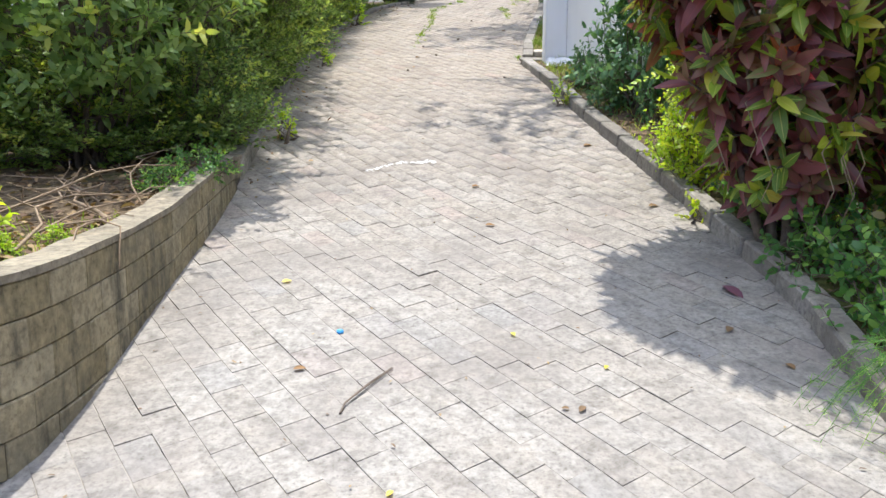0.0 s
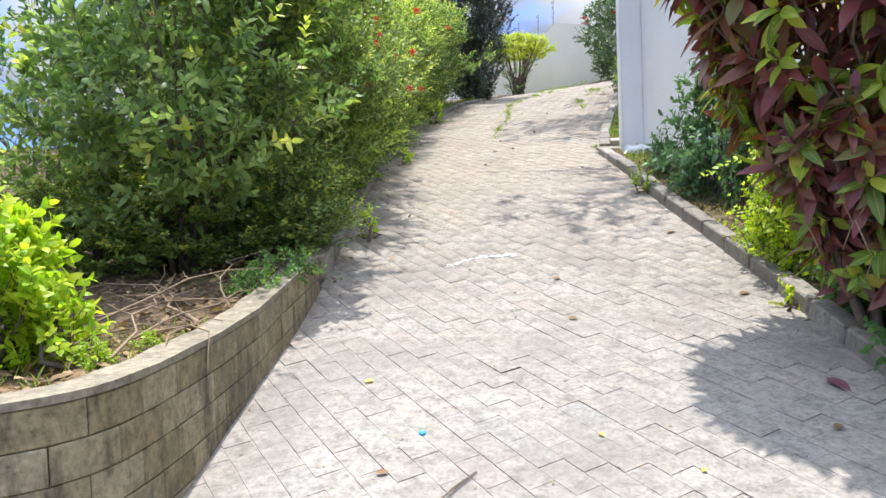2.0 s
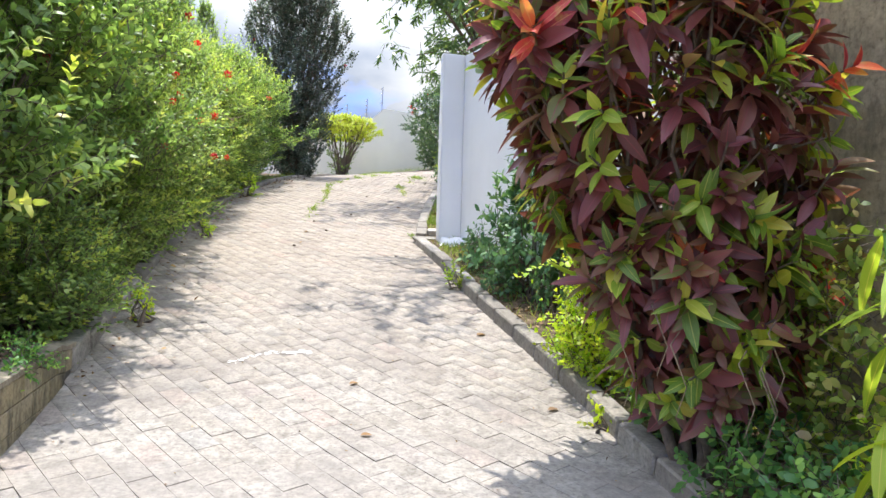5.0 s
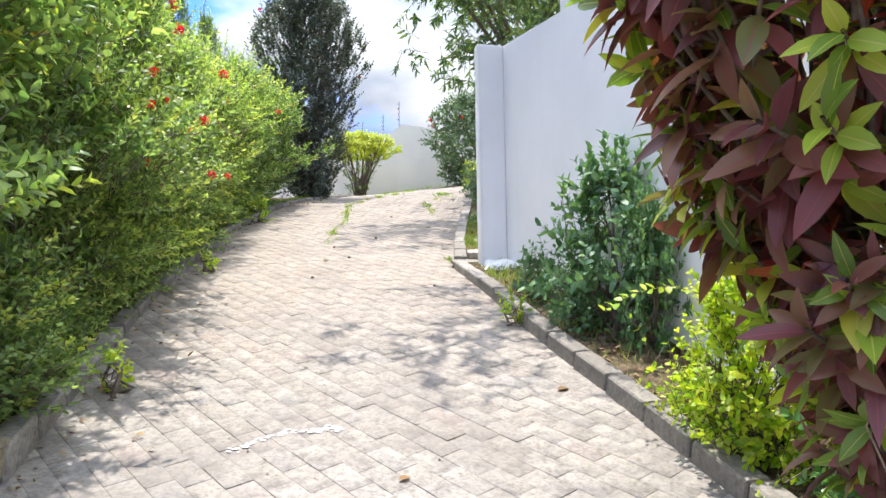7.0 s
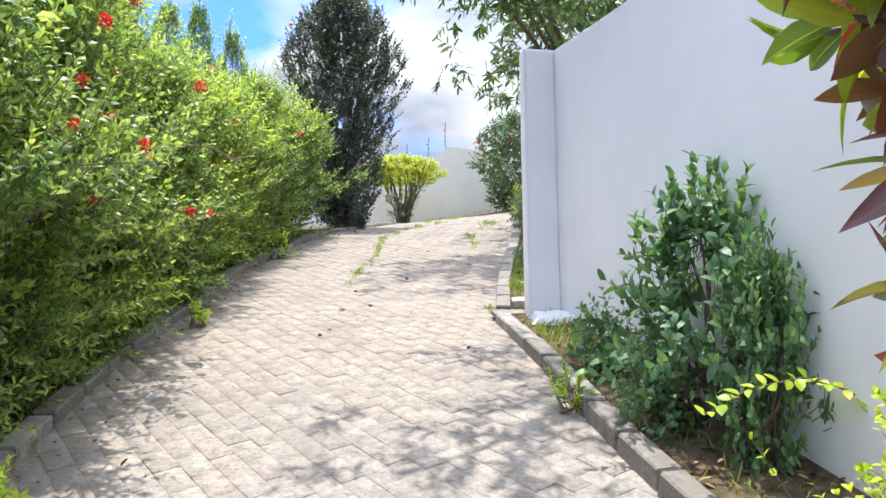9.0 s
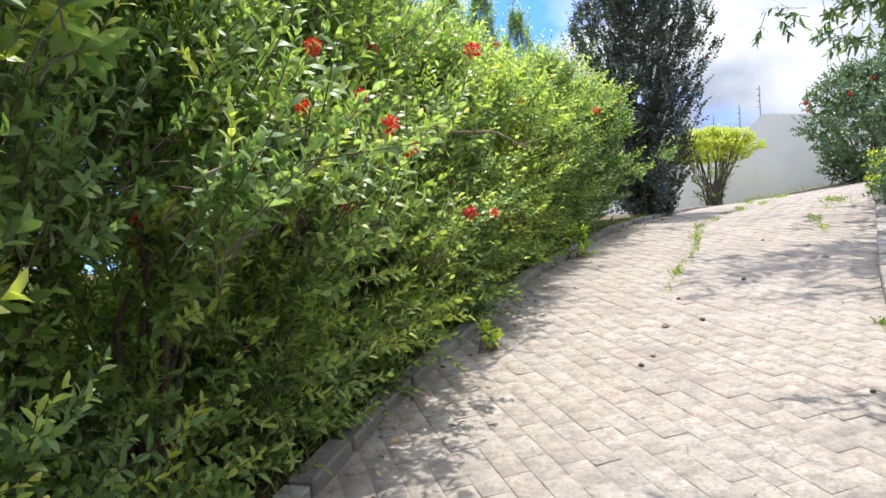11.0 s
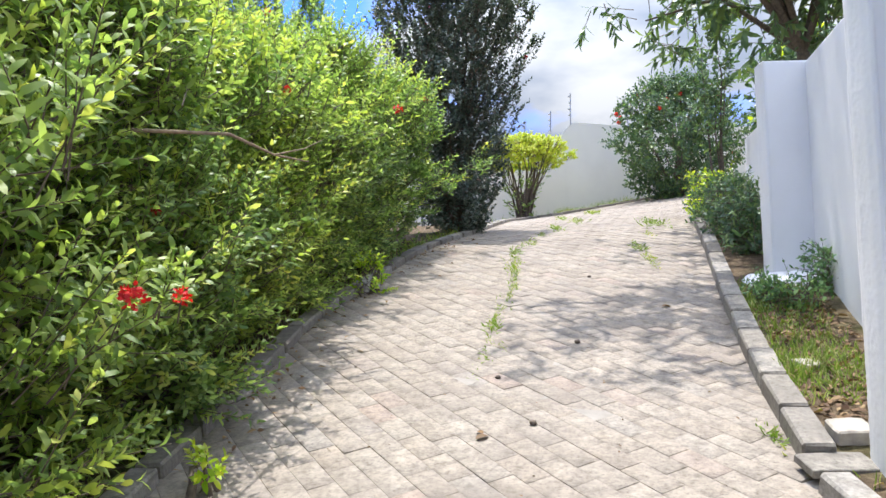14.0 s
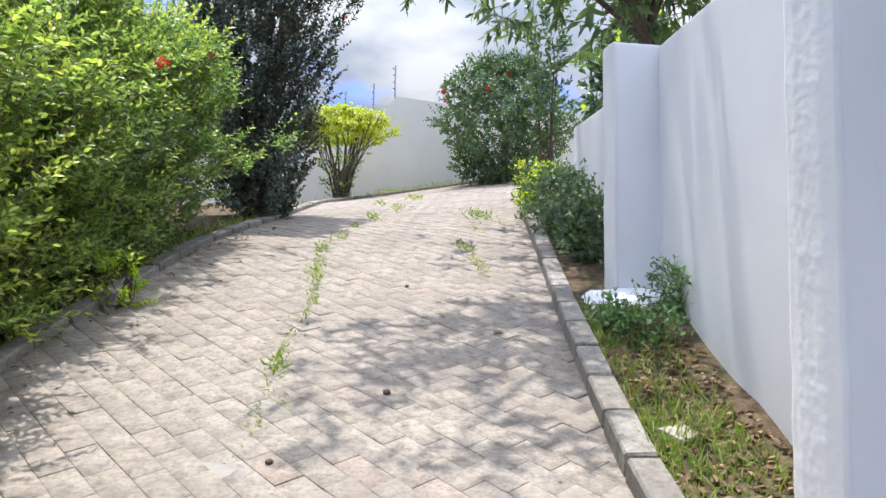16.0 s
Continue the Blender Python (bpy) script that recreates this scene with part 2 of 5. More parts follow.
M_CREEPER = leaf_material("creeper_leaf", [(0.0, (0.069, 0.193, 0.047)), (0.6, (0.138, 0.304, 0.070)), (1.0, (0.331, 0.524, 0.094))], 0.4, 0.4)
M_VINE = leaf_material("vine_leaf", [(0.0, (0.12, 0.19, 0.04)), (0.4, (0.24, 0.33, 0.06)), (0.75, (0.40, 0.46, 0.09)), (0.9, (0.52, 0.48, 0.13)), (1.0, (0.40, 0.30, 0.15))], 0.5, 0.45)
M_GRASS = leaf_material("grass_blade", [(0.0, (0.14, 0.22, 0.03)), (0.6, (0.24, 0.34, 0.05)), (1.0, (0.42, 0.40, 0.14))], 0.6, 0.4)
M_CROTON = leaf_material("croton_leaf", [(0.0, (0.106, 0.043, 0.053)), (0.3, (0.169, 0.057, 0.069)), (0.5, (0.232, 0.068, 0.081)), (0.68, (0.169, 0.105, 0.062)), (0.8, (0.128, 0.153, 0.048)), (0.9, (0.253, 0.144, 0.081)), (1.0, (0.113, 0.048, 0.057))], 0.40, 0.35, (0.32, 0.07, 0.09))
M_CROTON_YOUNG = leaf_material("young_croton_leaf", [(0.0, (0.104, 0.200, 0.035)), (0.35, (0.208, 0.340, 0.045)), (0.7, (0.374, 0.500, 0.050)), (0.9, (0.541, 0.560, 0.069)), (1.0, (0.624, 0.500, 0.079))], 0.40, 0.45, (0.62, 0.60, 0.14))
M_CROTON_RED = leaf_material("red_croton_leaf", [(0.0, (0.352, 0.028, 0.054)), (0.4, (0.508, 0.048, 0.054)), (0.75, (0.606, 0.104, 0.054)), (1.0, (0.626, 0.192, 0.072))], 0.38, 0.42, (0.75, 0.30, 0.15), (0.55, 0.30, 0.08))
M_PETAL = leaf_material("red_petal", [(0.0, (0.5, 0.01, 0.015)), (1.0, (0.75, 0.03, 0.03))], 0.5, 0.35)
M_DRYLEAF = leaf_material("dry_leaf", [(0.0, (0.10, 0.055, 0.03)), (0.6, (0.22, 0.13, 0.06)), (1.0, (0.36, 0.25, 0.12))], 0.8, 0.2)


def plain(name, color, rough=0.7, metal=0.0, vary=0.2, scale=12):
    m, nt, bsdf = material(name)
    c = ramp(nt, world_noise(nt, scale, 6, 0.65), [(0.3, tuple(v * (1 - vary) for v in color)), (0.7, tuple(min(1, v * (1 + vary)) for v in color))])
    nt.links.new(c, bsdf.inputs["Base Color"])
    bsdf.inputs["Roughness"].default_value, bsdf.inputs["Metallic"].default_value = rough, metal
    return m


M_BARK = plain("bark", (0.13, 0.10, 0.075), 0.9, 0, 0.45, 30)
M_PALEBARK = plain("pale_twig", (0.24, 0.172, 0.11), 0.9, 0, 0.35, 40)
M_STEEL = plain("galvanised_steel", (0.35, 0.35, 0.36), 0.45, 0.8, 0.2, 30)
M_ROCK = plain("pale_stone", (0.38, 0.34, 0.28), 0.9, 0, 0.3, 14)
M_CHALK = plain("white_mark", (0.66, 0.65, 0.63), 0.9, 0, 0.1, 40)
M_BLUE = plain("blue_plastic", (0.05, 0.30, 0.62), 0.35, 0, 0.05)
M_JOINT = plain("joint_sand", (0.285, 0.258, 0.222), 1.0, 0, 0.2, 7)
M_MORTAR = plain("old_mortar", (0.12, 0.105, 0.08), 1.0, 0, 0.5, 9)


# ---- mesh helpers ----
def tri_mesh(name, verts, tris, mat, parent=None, label="", blade=None, smooth=True):
    """One mesh object out of arrays of places and triangles."""
    me = bpy.data.meshes.new(name)
    verts, tris = np.asarray(verts, dtype=np.float32), np.asarray(tris, dtype=np.int32)
    me.vertices.add(len(verts))
    me.vertices.foreach_set("co", verts.ravel())
    me.loops.add(len(tris) * 3)
    me.loops.foreach_set("vertex_index", tris.ravel())
    me.polygons.add(len(tris))
    me.polygons.foreach_set("loop_start", np.arange(0, len(tris) * 3, 3, dtype=np.int32))
    if smooth:
        me.polygons.foreach_set("use_smooth", np.ones(len(tris), dtype=bool))
    if blade is not None:
        at = me.attributes.new("blade", "FLOAT_VECTOR", "POINT")
        at.data.foreach_set("vector", np.asarray(blade, dtype=np.float32).ravel())
    me.update(calc_edges=True)
    me.materials.append(mat)
    ob = new(name, me)
    ob.parent = parent
    if label:
        ob["label"] = label
    return ob


def part(name, bm, mat, parent=None, label="", smooth=False):
    """Links a bmesh as one mesh object under a thing or a part."""
    me = bpy.data.meshes.new(name)
    bm.to_mesh(me)
    bm.free()
    if smooth:
        me.polygons.foreach_set("use_smooth", np.ones(len(me.polygons), dtype=bool))
    me.materials.append(mat)
    ob = new(name, me)
    ob.parent = parent
    if label:
        ob["label"] = label
    return ob


def thing(name, place, label, category, group="", kind="", turn=0.0, size=1.0):
    ob = new(name)
    ob.matrix_world = Matrix.LocRotScale(place, Euler((0, 0, turn)), (size,) * 3)
    return tagged(ob, label, category, group, kind)


def unit(v):
    return v / np.maximum(np.linalg.norm(v, axis=-1, keepdims=True), 1e-9)


def leaves(P, D, N, L, W, fold=0.3, curl=0.15, fine=False):
    """Leaf blades from P along D, facing N: places, triangles and blade coordinates (across, along)."""
    n = len(P)
    L, W = np.broadcast_to(L, n)[:, None], np.broadcast_to(W, n)[:, None]
    S = unit(np.cross(D, N))
    N = unit(np.cross(S, D))
    if not fine:
        a, b = P + D * L * 0.32 + N * W * fold, P + D * L * 0.72 + N * (W * fold * 0.7 - L * curl * 0.5)
        V = np.stack([P, a + S * W * 0.45, b + S * W * 0.40, P + D * L - N * L * curl, b - S * W * 0.40, a - S * W * 0.45], 1)
        T = np.array([[0, 1, 5], [1, 2, 5], [2, 4, 5], [2, 3, 4]])
        B = np.array([[0, 0, 0], [1, 0.32, 0], [1, 0.72, 0], [0, 1, 0], [1, 0.72, 0], [1, 0.32, 0]])
    else:
        rows, T, B = [P], [], [(0, 0, 0)]
        for s, w in ((0.10, 0.20), (0.28, 0.43), (0.5, 0.5), (0.72, 0.40), (0.88, 0.20)):
            mid = P + D * L * s - N * L * curl * s * s
            lift = N * W * fold * w * 2
            rows += [mid + S * W * w + lift, mid, mid - S * W * w + lift]
            B += [(1, s, 0), (0, s, 0), (1, s, 0)]
        rows.append(P + D * L - N * L * curl)
        B.append((0, 1, 0))
        V = np.stack(rows, 1)
        T += [[0, 1, 2], [0, 2, 3]]
        for k in range(4):
            a = 1 + 3 * k
            T += [[a + 1, a, a + 3], [a + 1, a + 3, a + 4], [a + 2, a + 1, a + 4], [a + 2, a + 4, a + 5]]
        T += [[14, 13, 16], [15, 14, 16]]
        T, B = np.array(T), np.array(B, dtype=float)
    k = V.shape[1]
    return V.reshape(-1, 3), (T[None] + (np.arange(n) * k)[:, None, None]).reshape(-1, 3), np.tile(B, (n, 1))


def rods(P, Q, r0, r1, sides=4):
    """Straight tapered stems from P to Q."""
    n = len(P)
    A = unit(Q - P)
    U = unit(np.cross(A, np.where(np.abs(A[:, 2:3]) < 0.9, np.array([[0, 0, 1.0]]), np.array([[1.0, 0, 0]]))))
    W = np.cross(A, U)
    ang = np.arange(sides) * 2 * math.pi / sides
    ring = U[:, None] * np.cos(ang)[None, :, None] + W[:, None] * np.sin(ang)[None, :, None]
    r0, r1 = np.broadcast_to(r0, n)[:, None, None], np.broadcast_to(r1, n)[:, None, None]
    V = np.concatenate([P[:, None] + ring * r0, Q[:, None] + ring * r1], 1)
    T = []
    for i in range(sides):
        j = (i + 1) % sides
        T += [[i, j, sides + j], [i, sides + j, sides + i]]
    return V.reshape(-1, 3), (np.array(T)[None] + (np.arange(n) * 2 * sides)[:, None, None]).reshape(-1, 3)


def joined(*pieces):
    V, T, off = [], [], 0
    for v, t in pieces:
        V.append(v), T.append(t + off)
        off += len(v)
    return np.concatenate(V), np.concatenate(T)


def limb(points, r0, r1, sides=7):
    """A bent tapered limb through the points."""
    pts = np.asarray(points, dtype=float)
    rad = np.linspace(r0, r1, len(pts))
    tang = unit(np.gradient(pts, axis=0))
    up = np.array([0.31, 0.2, 0.93])
    V, T = [], []
    for p, t, r in zip(pts, tang, rad):
        u = np.cross(t, up)
        if np.linalg.norm(u) < 0.1:
            u = np.cross(t, [1, 0, 0])
        u = u / np.linalg.norm(u)
        w = np.cross(t, u)
        for i in range(sides):
            a = 2 * math.pi * i / sides
            V.append(p + (u * math.cos(a) + w * math.sin(a)) * r)
    for k in range(len(pts) - 1):
        for i in range(sides):
            j = (i + 1) % sides
            a, b, c, d = k * sides + i, k * sides + j, (k + 1) * sides + j, (k + 1) * sides + i
            T += [[a, b, c], [a, c, d]]
    return np.array(V), np.array(T)


def box_bm(bm, x0, x1, y0, y1, z0, z1):
    vs = [bm.verts.new(p) for p in ((x0, y0, z0), (x1, y0, z0), (x1, y1, z0), (x0, y1, z0), (x0, y0, z1), (x1, y0, z1), (x1, y1, z1), (x0, y1, z1))]
    for f in ((3, 2, 1, 0), (4, 5, 6, 7), (0, 1, 5, 4), (1, 2, 6, 5), (2, 3, 7, 6), (3, 0, 4, 7)):
        bm.faces.new([vs[i] for i in f])
    return vs


def prism(name, outline, z0s, z1s, mat, parent=None, label="", bevel=0.0):
    """An upright solid over a plan outline, with a foot and a top height for each corner."""
    bm = bmesh.new()
    lo = [bm.verts.new((x, y, z)) for (x, y), z in zip(outline, z0s)]
    hi = [bm.verts.new((x, y, z)) for (x, y), z in zip(outline, z1s)]
    n = len(outline)
    bm.faces.new(hi)
    bm.faces.new(lo[::-1])
    for i in range(n):
        bm.faces.new((lo[i], lo[(i + 1) % n], hi[(i + 1) % n], hi[i]))
    bmesh.ops.recalc_face_normals(bm, faces=bm.faces)
    if bevel:
        bmesh.ops.bevel(bm, geom=[e for e in bm.edges], offset=bevel, segments=2, affect="EDGES", profile=0.6)
    return part(name, bm, mat, parent, label)


# ---- the lie of the land ----
ROAD_Y = (-30, -3, 0, 1.6, 3.2, 4.47, 5.5, 8.36, 9.44, 10.8, 12.5, 13.75, 15, 16.5, 18.7, 23, 30, 60)
ROAD_Z = (-1.2, -0.35, -0.06, 0.2, 0.53, 0.82, 1.10, 1.91, 2.2, 2.57, 3.03, 3.39, 3.69, 3.97, 4.35, 4.86, 5.3, 6)
_fine_y = np.arange(-30, 60, 0.1)
_fine_z = np.convolve(np.pad(np.interp(_fine_y, ROAD_Y, ROAD_Z), 4, mode="edge"), np.ones(9) / 9, mode="valid")
LEFT = ((-30, -6), (0.6, -6), (1.5, -2.6), (1.85, -1.9), (2.06, -1.44), (2.25, -1.28), (2.6, -1.25), (3.6, -1.29), (4.5, -1.3), (5.6, -1.36), (6.8, -1.45), (8.2, -1.52), (10.4, -1.5), (11.1, -1.5), (11.7, -1.45), (12.6, -1.28), (14.0, -1.06), (15.7, -0.62), (17.5, -0.38), (19.5, -0.08), (20.9, 0.3), (21.6, 0.9), (22.0, 2.0), (22.2, 3.4), (22.35, 5.0), (30, 5.4))
RIGHT = ((-30, 1.3), (0, 1.38), (2.5, 1.5), (3.4, 1.59), (3.85, 1.59), (4.9, 1.5), (5.9, 1.36), (6.8, 1.22), (8.1, 1.07), (9.05, 0.94), (9.3, 0.97), (9.95, 1.05), (10.5, 1.13), (11.6, 1.32), (13.2, 1.62), (14.9, 1.92), (16.4, 2.35), (18, 3.1), (20, 4.6), (22, 7), (30, 16))


def table(rows):
    a = np.array(rows)
    return lambda y: np.interp(y, a[:, 0], a[:, 1])


left_x, right_x = table(LEFT), table(RIGHT)


def road_z(x, y):
    return np.interp(y, _fine_y, _fine_z) + 0.17 * x * np.clip((y - 13) / 10, 0, 1)


bank = table(((0, 0.93), (2.4, 0.955), (3.2, 0.975), (3.7, 1.01), (4.5, 1.14), (5.0, 1.2)))
bank_rise = table(((5.0, 0.22), (5.5, 0.12), (6.2, 0.055), (14, 0.045), (40, 0.05)))


def bank_top(y):
    """Top of the low wall beside the drive, on the hedge's side."""
    y = np.asarray(y, dtype=float)
    level = bank(y)
    return np.where(y < 5.0, level, road_z(left_x(y), y) + bank_rise(y))


KERB_RISE = table(((-30, 0.10), (7.5, 0.09), (9.0, 0.065), (9.3, 0.08), (10.0, 0.085), (30, 0.08)))


def land_z(x, y):
    """Height of the open ground."""
    xl, xr = left_x(y), right_x(y)
    d, e = np.maximum(xl - x, 0), np.maximum(x - xr, 0)
    road = road_z(np.clip(x, xl, xr), y) - 0.05
    lb = bank_top(np.maximum(y, 1.0)) - 0.03 - 0.03 * d - 0.22 * np.maximum(d - 3.5, 0) + 0.0 * e
    lb = np.maximum(lb, -9)
    rb = road_z(xr, y) + KERB_RISE(y) - 0.035 + 0.05 * np.minimum(e, 3)
    z = np.where(d > 0.06, lb, np.where(e > 0.06, rb, road))
    head = np.clip((y - 18.5) / 2.0, 0, 1) * (d > 0.06)      # the verge before the boundary wall
    return z + (road_z(np.clip(x, -6, 6), y) + 0.03 - z) * head


# ---- ground sheet ----
def build_ground():
    off = np.array([-400, -150, -60, -30, -16, -9, -6, -4.5, -3.5, -2.8, -2.2, -1.7, -1.3, -1.0, -0.7, -0.5, -0.3, -0.15, -0.065])
    mid = np.linspace(0, 1, 9)
    ys = np.concatenate([[-400, -120, -40, -15, -8], np.arange(-5, 30, 0.2), [34, 42, 55, 100, 250, 500]])
    V = []
    for y in ys:
        xl, xr = left_x(y), right_x(y)
        xs = np.concatenate([xl + off, xl - 0.055 + (xr - xl + 0.11) * mid, xr - off[::-1]])
        z = land_z(xs, np.full(len(xs), y))
        bumps = np.array([noise.noise((x * 1.7, y * 1.7, 0)) * 0.03 + noise.noise((x * 6, y * 6, 4)) * 0.012 for x in xs])
        bumps[(xs > xl - 0.4) & (xs < xr + 0.4)] *= 0.0
        V.append(np.stack([xs, np.full(len(xs), y), z + bumps], 1))
    w = len(V[0])
    V = np.concatenate(V)
    i = np.arange(len(ys) - 1)[:, None] * w + np.arange(w - 1)[None]
    i = i.ravel()
    T = np.concatenate([np.stack([i, i + 1, i + w + 1], 1), np.stack([i, i + w + 1, i + w], 1)])
    ob = tri_mesh("ground", V, T, M_GROUND)
    return tagged(ob, "bare brown soil with dry leaves and patchy grass", "ground", kind="structure")


build_ground()


# ---- walls of white render ----
def wall_run(name, a, b, thick, side, top_a, top_b, mat, foot_drop=0.4):
    """A straight wall from plan point a to b; its thickness lies to the given side."""
    a, b = Vector(a), Vector(b)
    t = (b - a).normalized()
    n = Vector((-t.y, t.x)) * side * thick
    outline = [a, b, b + n, a + n]
    foot = [float(land_z(p.x, p.y)) - foot_drop for p in outline]
    return prism(name, [(p.x, p.y) for p in outline], foot, [top_a, top_b, top_b, top_a], mat, bevel=0.012)


WALL_PIECES = (
    # name, from, to, thickness, side, top at from, top at to
    ("wall_1", (1.444, 9.045), (1.68, 7.76), 0.15, 1, 4.27, 4.10),
    ("wall_2", (1.665, 7.76), (2.40, 4.4), 0.18, 1, 4.9, 4.75),
    ("wall_3", (2.20, 12.30), (1.60, 9.36), 0.15, 1, 4.72, 4.34),
    ("wall_4", (3.20, 17.2), (2.22, 12.50), 0.15, 1, 5.25, 4.60),
)
for name, a, b, thick, side, ta, tb in WALL_PIECES:
    tagged(wall_run(name, a, b, thick, side, ta, tb, M_WALL), "white painted rendered garden wall with faint streaks", "wall", kind="structure")
tagged(wall_run("wall_5", (2.402, 4.398), (3.10, 1.2), 0.18, 1, 4.75, 4.6, M_RAW), "unpainted beige rendered garden wall, weathered and stained", "wall", kind="structure")


def pier(name, x0, x1, y0, y1, top):
    foot = float(land_z(x1, y0)) - 0.4
    ob = prism(name, [(x0, y0), (x1, y0 + 0.03), (x1, y1 + 0.03), (x0, y1)], [foot] * 4, [top] * 4, M_WALL, bevel=0.018)
    return tagged(ob, "white rendered wall pier with a rough trowelled end", "wall pier", kind="structure")


pier("wall_pier_1", 1.195, 1.446, 8.995, 9.19, 4.27)
pier("wall_pier_2", 1.85, 2.38, 12.16, 12.36, 4.72)


def trowelled_edge(x, y0, y1, z0, z1):
    """A coat of coarse render thrown on the end of a pier, rounded over its corners."""
    bm = bmesh.new()
    ny, nz = 22, 280
    rows = []
    for i in range(nz + 1):
        z = z0 + (z1 - z0) * i / nz
        row = []
        for j in range(ny + 1):
            y = y0 + (y1 - y0) * j / ny
            rim = min(j, ny - j) / ny
            coat = 0.004 + 0.010 * min(1, rim * 4)
            lump = 0.0012 * noise.noise((0, y * 40, z * 26)) + 0.0022 * noise.noise((3, y * 95, z * 95)) + 0.003 * noise.noise((7, y * 9, z * 2.5))
            row.append(bm.verts.new((x - max(0.002, coat + lump), y + 0.006 * noise.noise((5, j, z * 8)), z)))
        rows.append(row)
    for a, b in zip(rows, rows[1:]):
        for j in range(ny):
            bm.faces.new((a[j], a[j + 1], b[j + 1], b[j]))
    ret = bmesh.ops.extrude_edge_only(bm, edges=[e for e in bm.edges if e.is_boundary])
    for v in ret["geom"]:
        if isinstance(v, bmesh.types.BMVert):
            v.co.x = x + 0.01
    bmesh.ops.recalc_face_normals(bm, faces=bm.faces)
    ob = part("pier_render", bm, M_WALL, smooth=True)
    return tagged(ob, "coarse white trowelled render on the pier's end", "render coat", kind="structure")


trowelled_edge(1.195, 8.99, 9.195, 1.9, 4.262)
trowelled_edge(1.85, 12.155, 12.365, 2.9, 4.712)


def painted_foot(cx, cy, wide, deep, label):
    """White mortar and paint splashed on the ground below a pier."""
    bm = bmesh.new()
    bmesh.ops.create_grid(bm, x_segments=18, y_segments=12, size=0.5)
    for v in bm.verts:
        ragged = 1 + 0.35 * noise.noise((v.co.x * 5 + cx, v.co.y * 5, cy))
        x, y = cx + v.co.x * wide * ragged, cy + v.co.y * deep * ragged
        edge = 1 - max(abs(v.co.x), abs(v.co.y)) * 2
        v.co = (x, y, float(land_z(x, y)) + 0.004 + 0.05 * min(1, max(0, edge) * 5) + 0.025 * noise.noise((x * 9, y * 9, 1)))
    ob = part("pier_foot", bm, M_WALL, smooth=True)
    tagged(ob, label, "mortar foot", kind="structure")


painted_foot(1.88, 12.0, 0.56, 0.34, "splashed white mortar foot below the upper pier")
painted_foot(1.37, 8.86, 0.34, 0.22, "flaking white paint splashed on the soil below the pier")


# far boundary wall with a swept step in its top
def far_wall():
    top = [(-9, 6.50), (-0.8, 6.57), (0.60, 6.66)]
    for k in range(9):
        s = k / 8
        top.append((0.66 + 0.56 * s, 6.68 + 0.40 * (1 - math.cos(s * math.pi / 2))))
    top += [(1.34, 7.075), (2.6, 6.93), (3.8, 6.86), (9, 6.8)]
    bm = bmesh.new()
    rows = []
    for x, z in top:
        y = 23.0 - 0.02 * x
        foot = float(land_z(x, y)) - 0.5
        rows.append([bm.verts.new(p) for p in ((x, y, foot), (x, y, z), (x, y + 0.16, z), (x, y + 0.16, foot))])
    for a, b in zip(rows, rows[1:]):
        for i in range(4):
            bm.faces.new((a[i], b[i], b[(i + 1) % 4], a[(i + 1) % 4]))
    bm.faces.new(rows[0][::-1]), bm.faces.new(rows[-1])
    bmesh.ops.recalc_face_normals(bm, faces=bm.faces)
    ob = part("wall_north", bm, M_FARWALL)
    tagged(ob, "cream rendered boundary wall with a curved step in its top", "wall", kind="structure")


far_wall()


def fence_post(x, z, h):
    y = 23.06 - 0.02 * x
    post = thing("electric_fence_post", (x, y, z), "thin grey steel fence post on the boundary wall", "fence post", "posts on the far wall")
    v, t = limb([(0, 0, -0.03), (0, 0, h * 0.5), (0.01, 0, h)], 0.014, 0.012, 6)
    tri_mesh("rod", v, t, M_STEEL, post)
    for k in range(4):
        zz = h * (0.3 + 0.2 * k)
        v, t = limb([(-0.03, 0, zz - 0.015), (-0.03, 0, zz + 0.015)], 0.022, 0.022, 6)
        tri_mesh("insulator", v, t, M_CHALK, post, "small white insulator")
    return post


for x, z, h in ((0.16, 6.63, 0.55), (0.74, 6.71, 0.66), (1.19, 7.05, 0.72), (2.45, 6.94, 0.7)):
    fence_post(x, z, h)


def wall_box():
    ob = thing("junction_box", (0.2, 23.04, 6.63), "small pale junction box on the boundary wall", "junction box")
    bm = bmesh.new()
    box_bm(bm, -0.09, 0.09, -0.06, 0.06, 0, 0.12)
    bmesh.ops.bevel(bm, geom=list(bm.edges), offset=0.012, segments=2, affect="EDGES")
    part("housing", bm, M_ROCK, ob)
    bm = bmesh.new()
    box_bm(bm, -0.10, 0.10, -0.075, 0.07, 0.12, 0.135)
    part("lid", bm, M_CAP, ob)


wall_box()


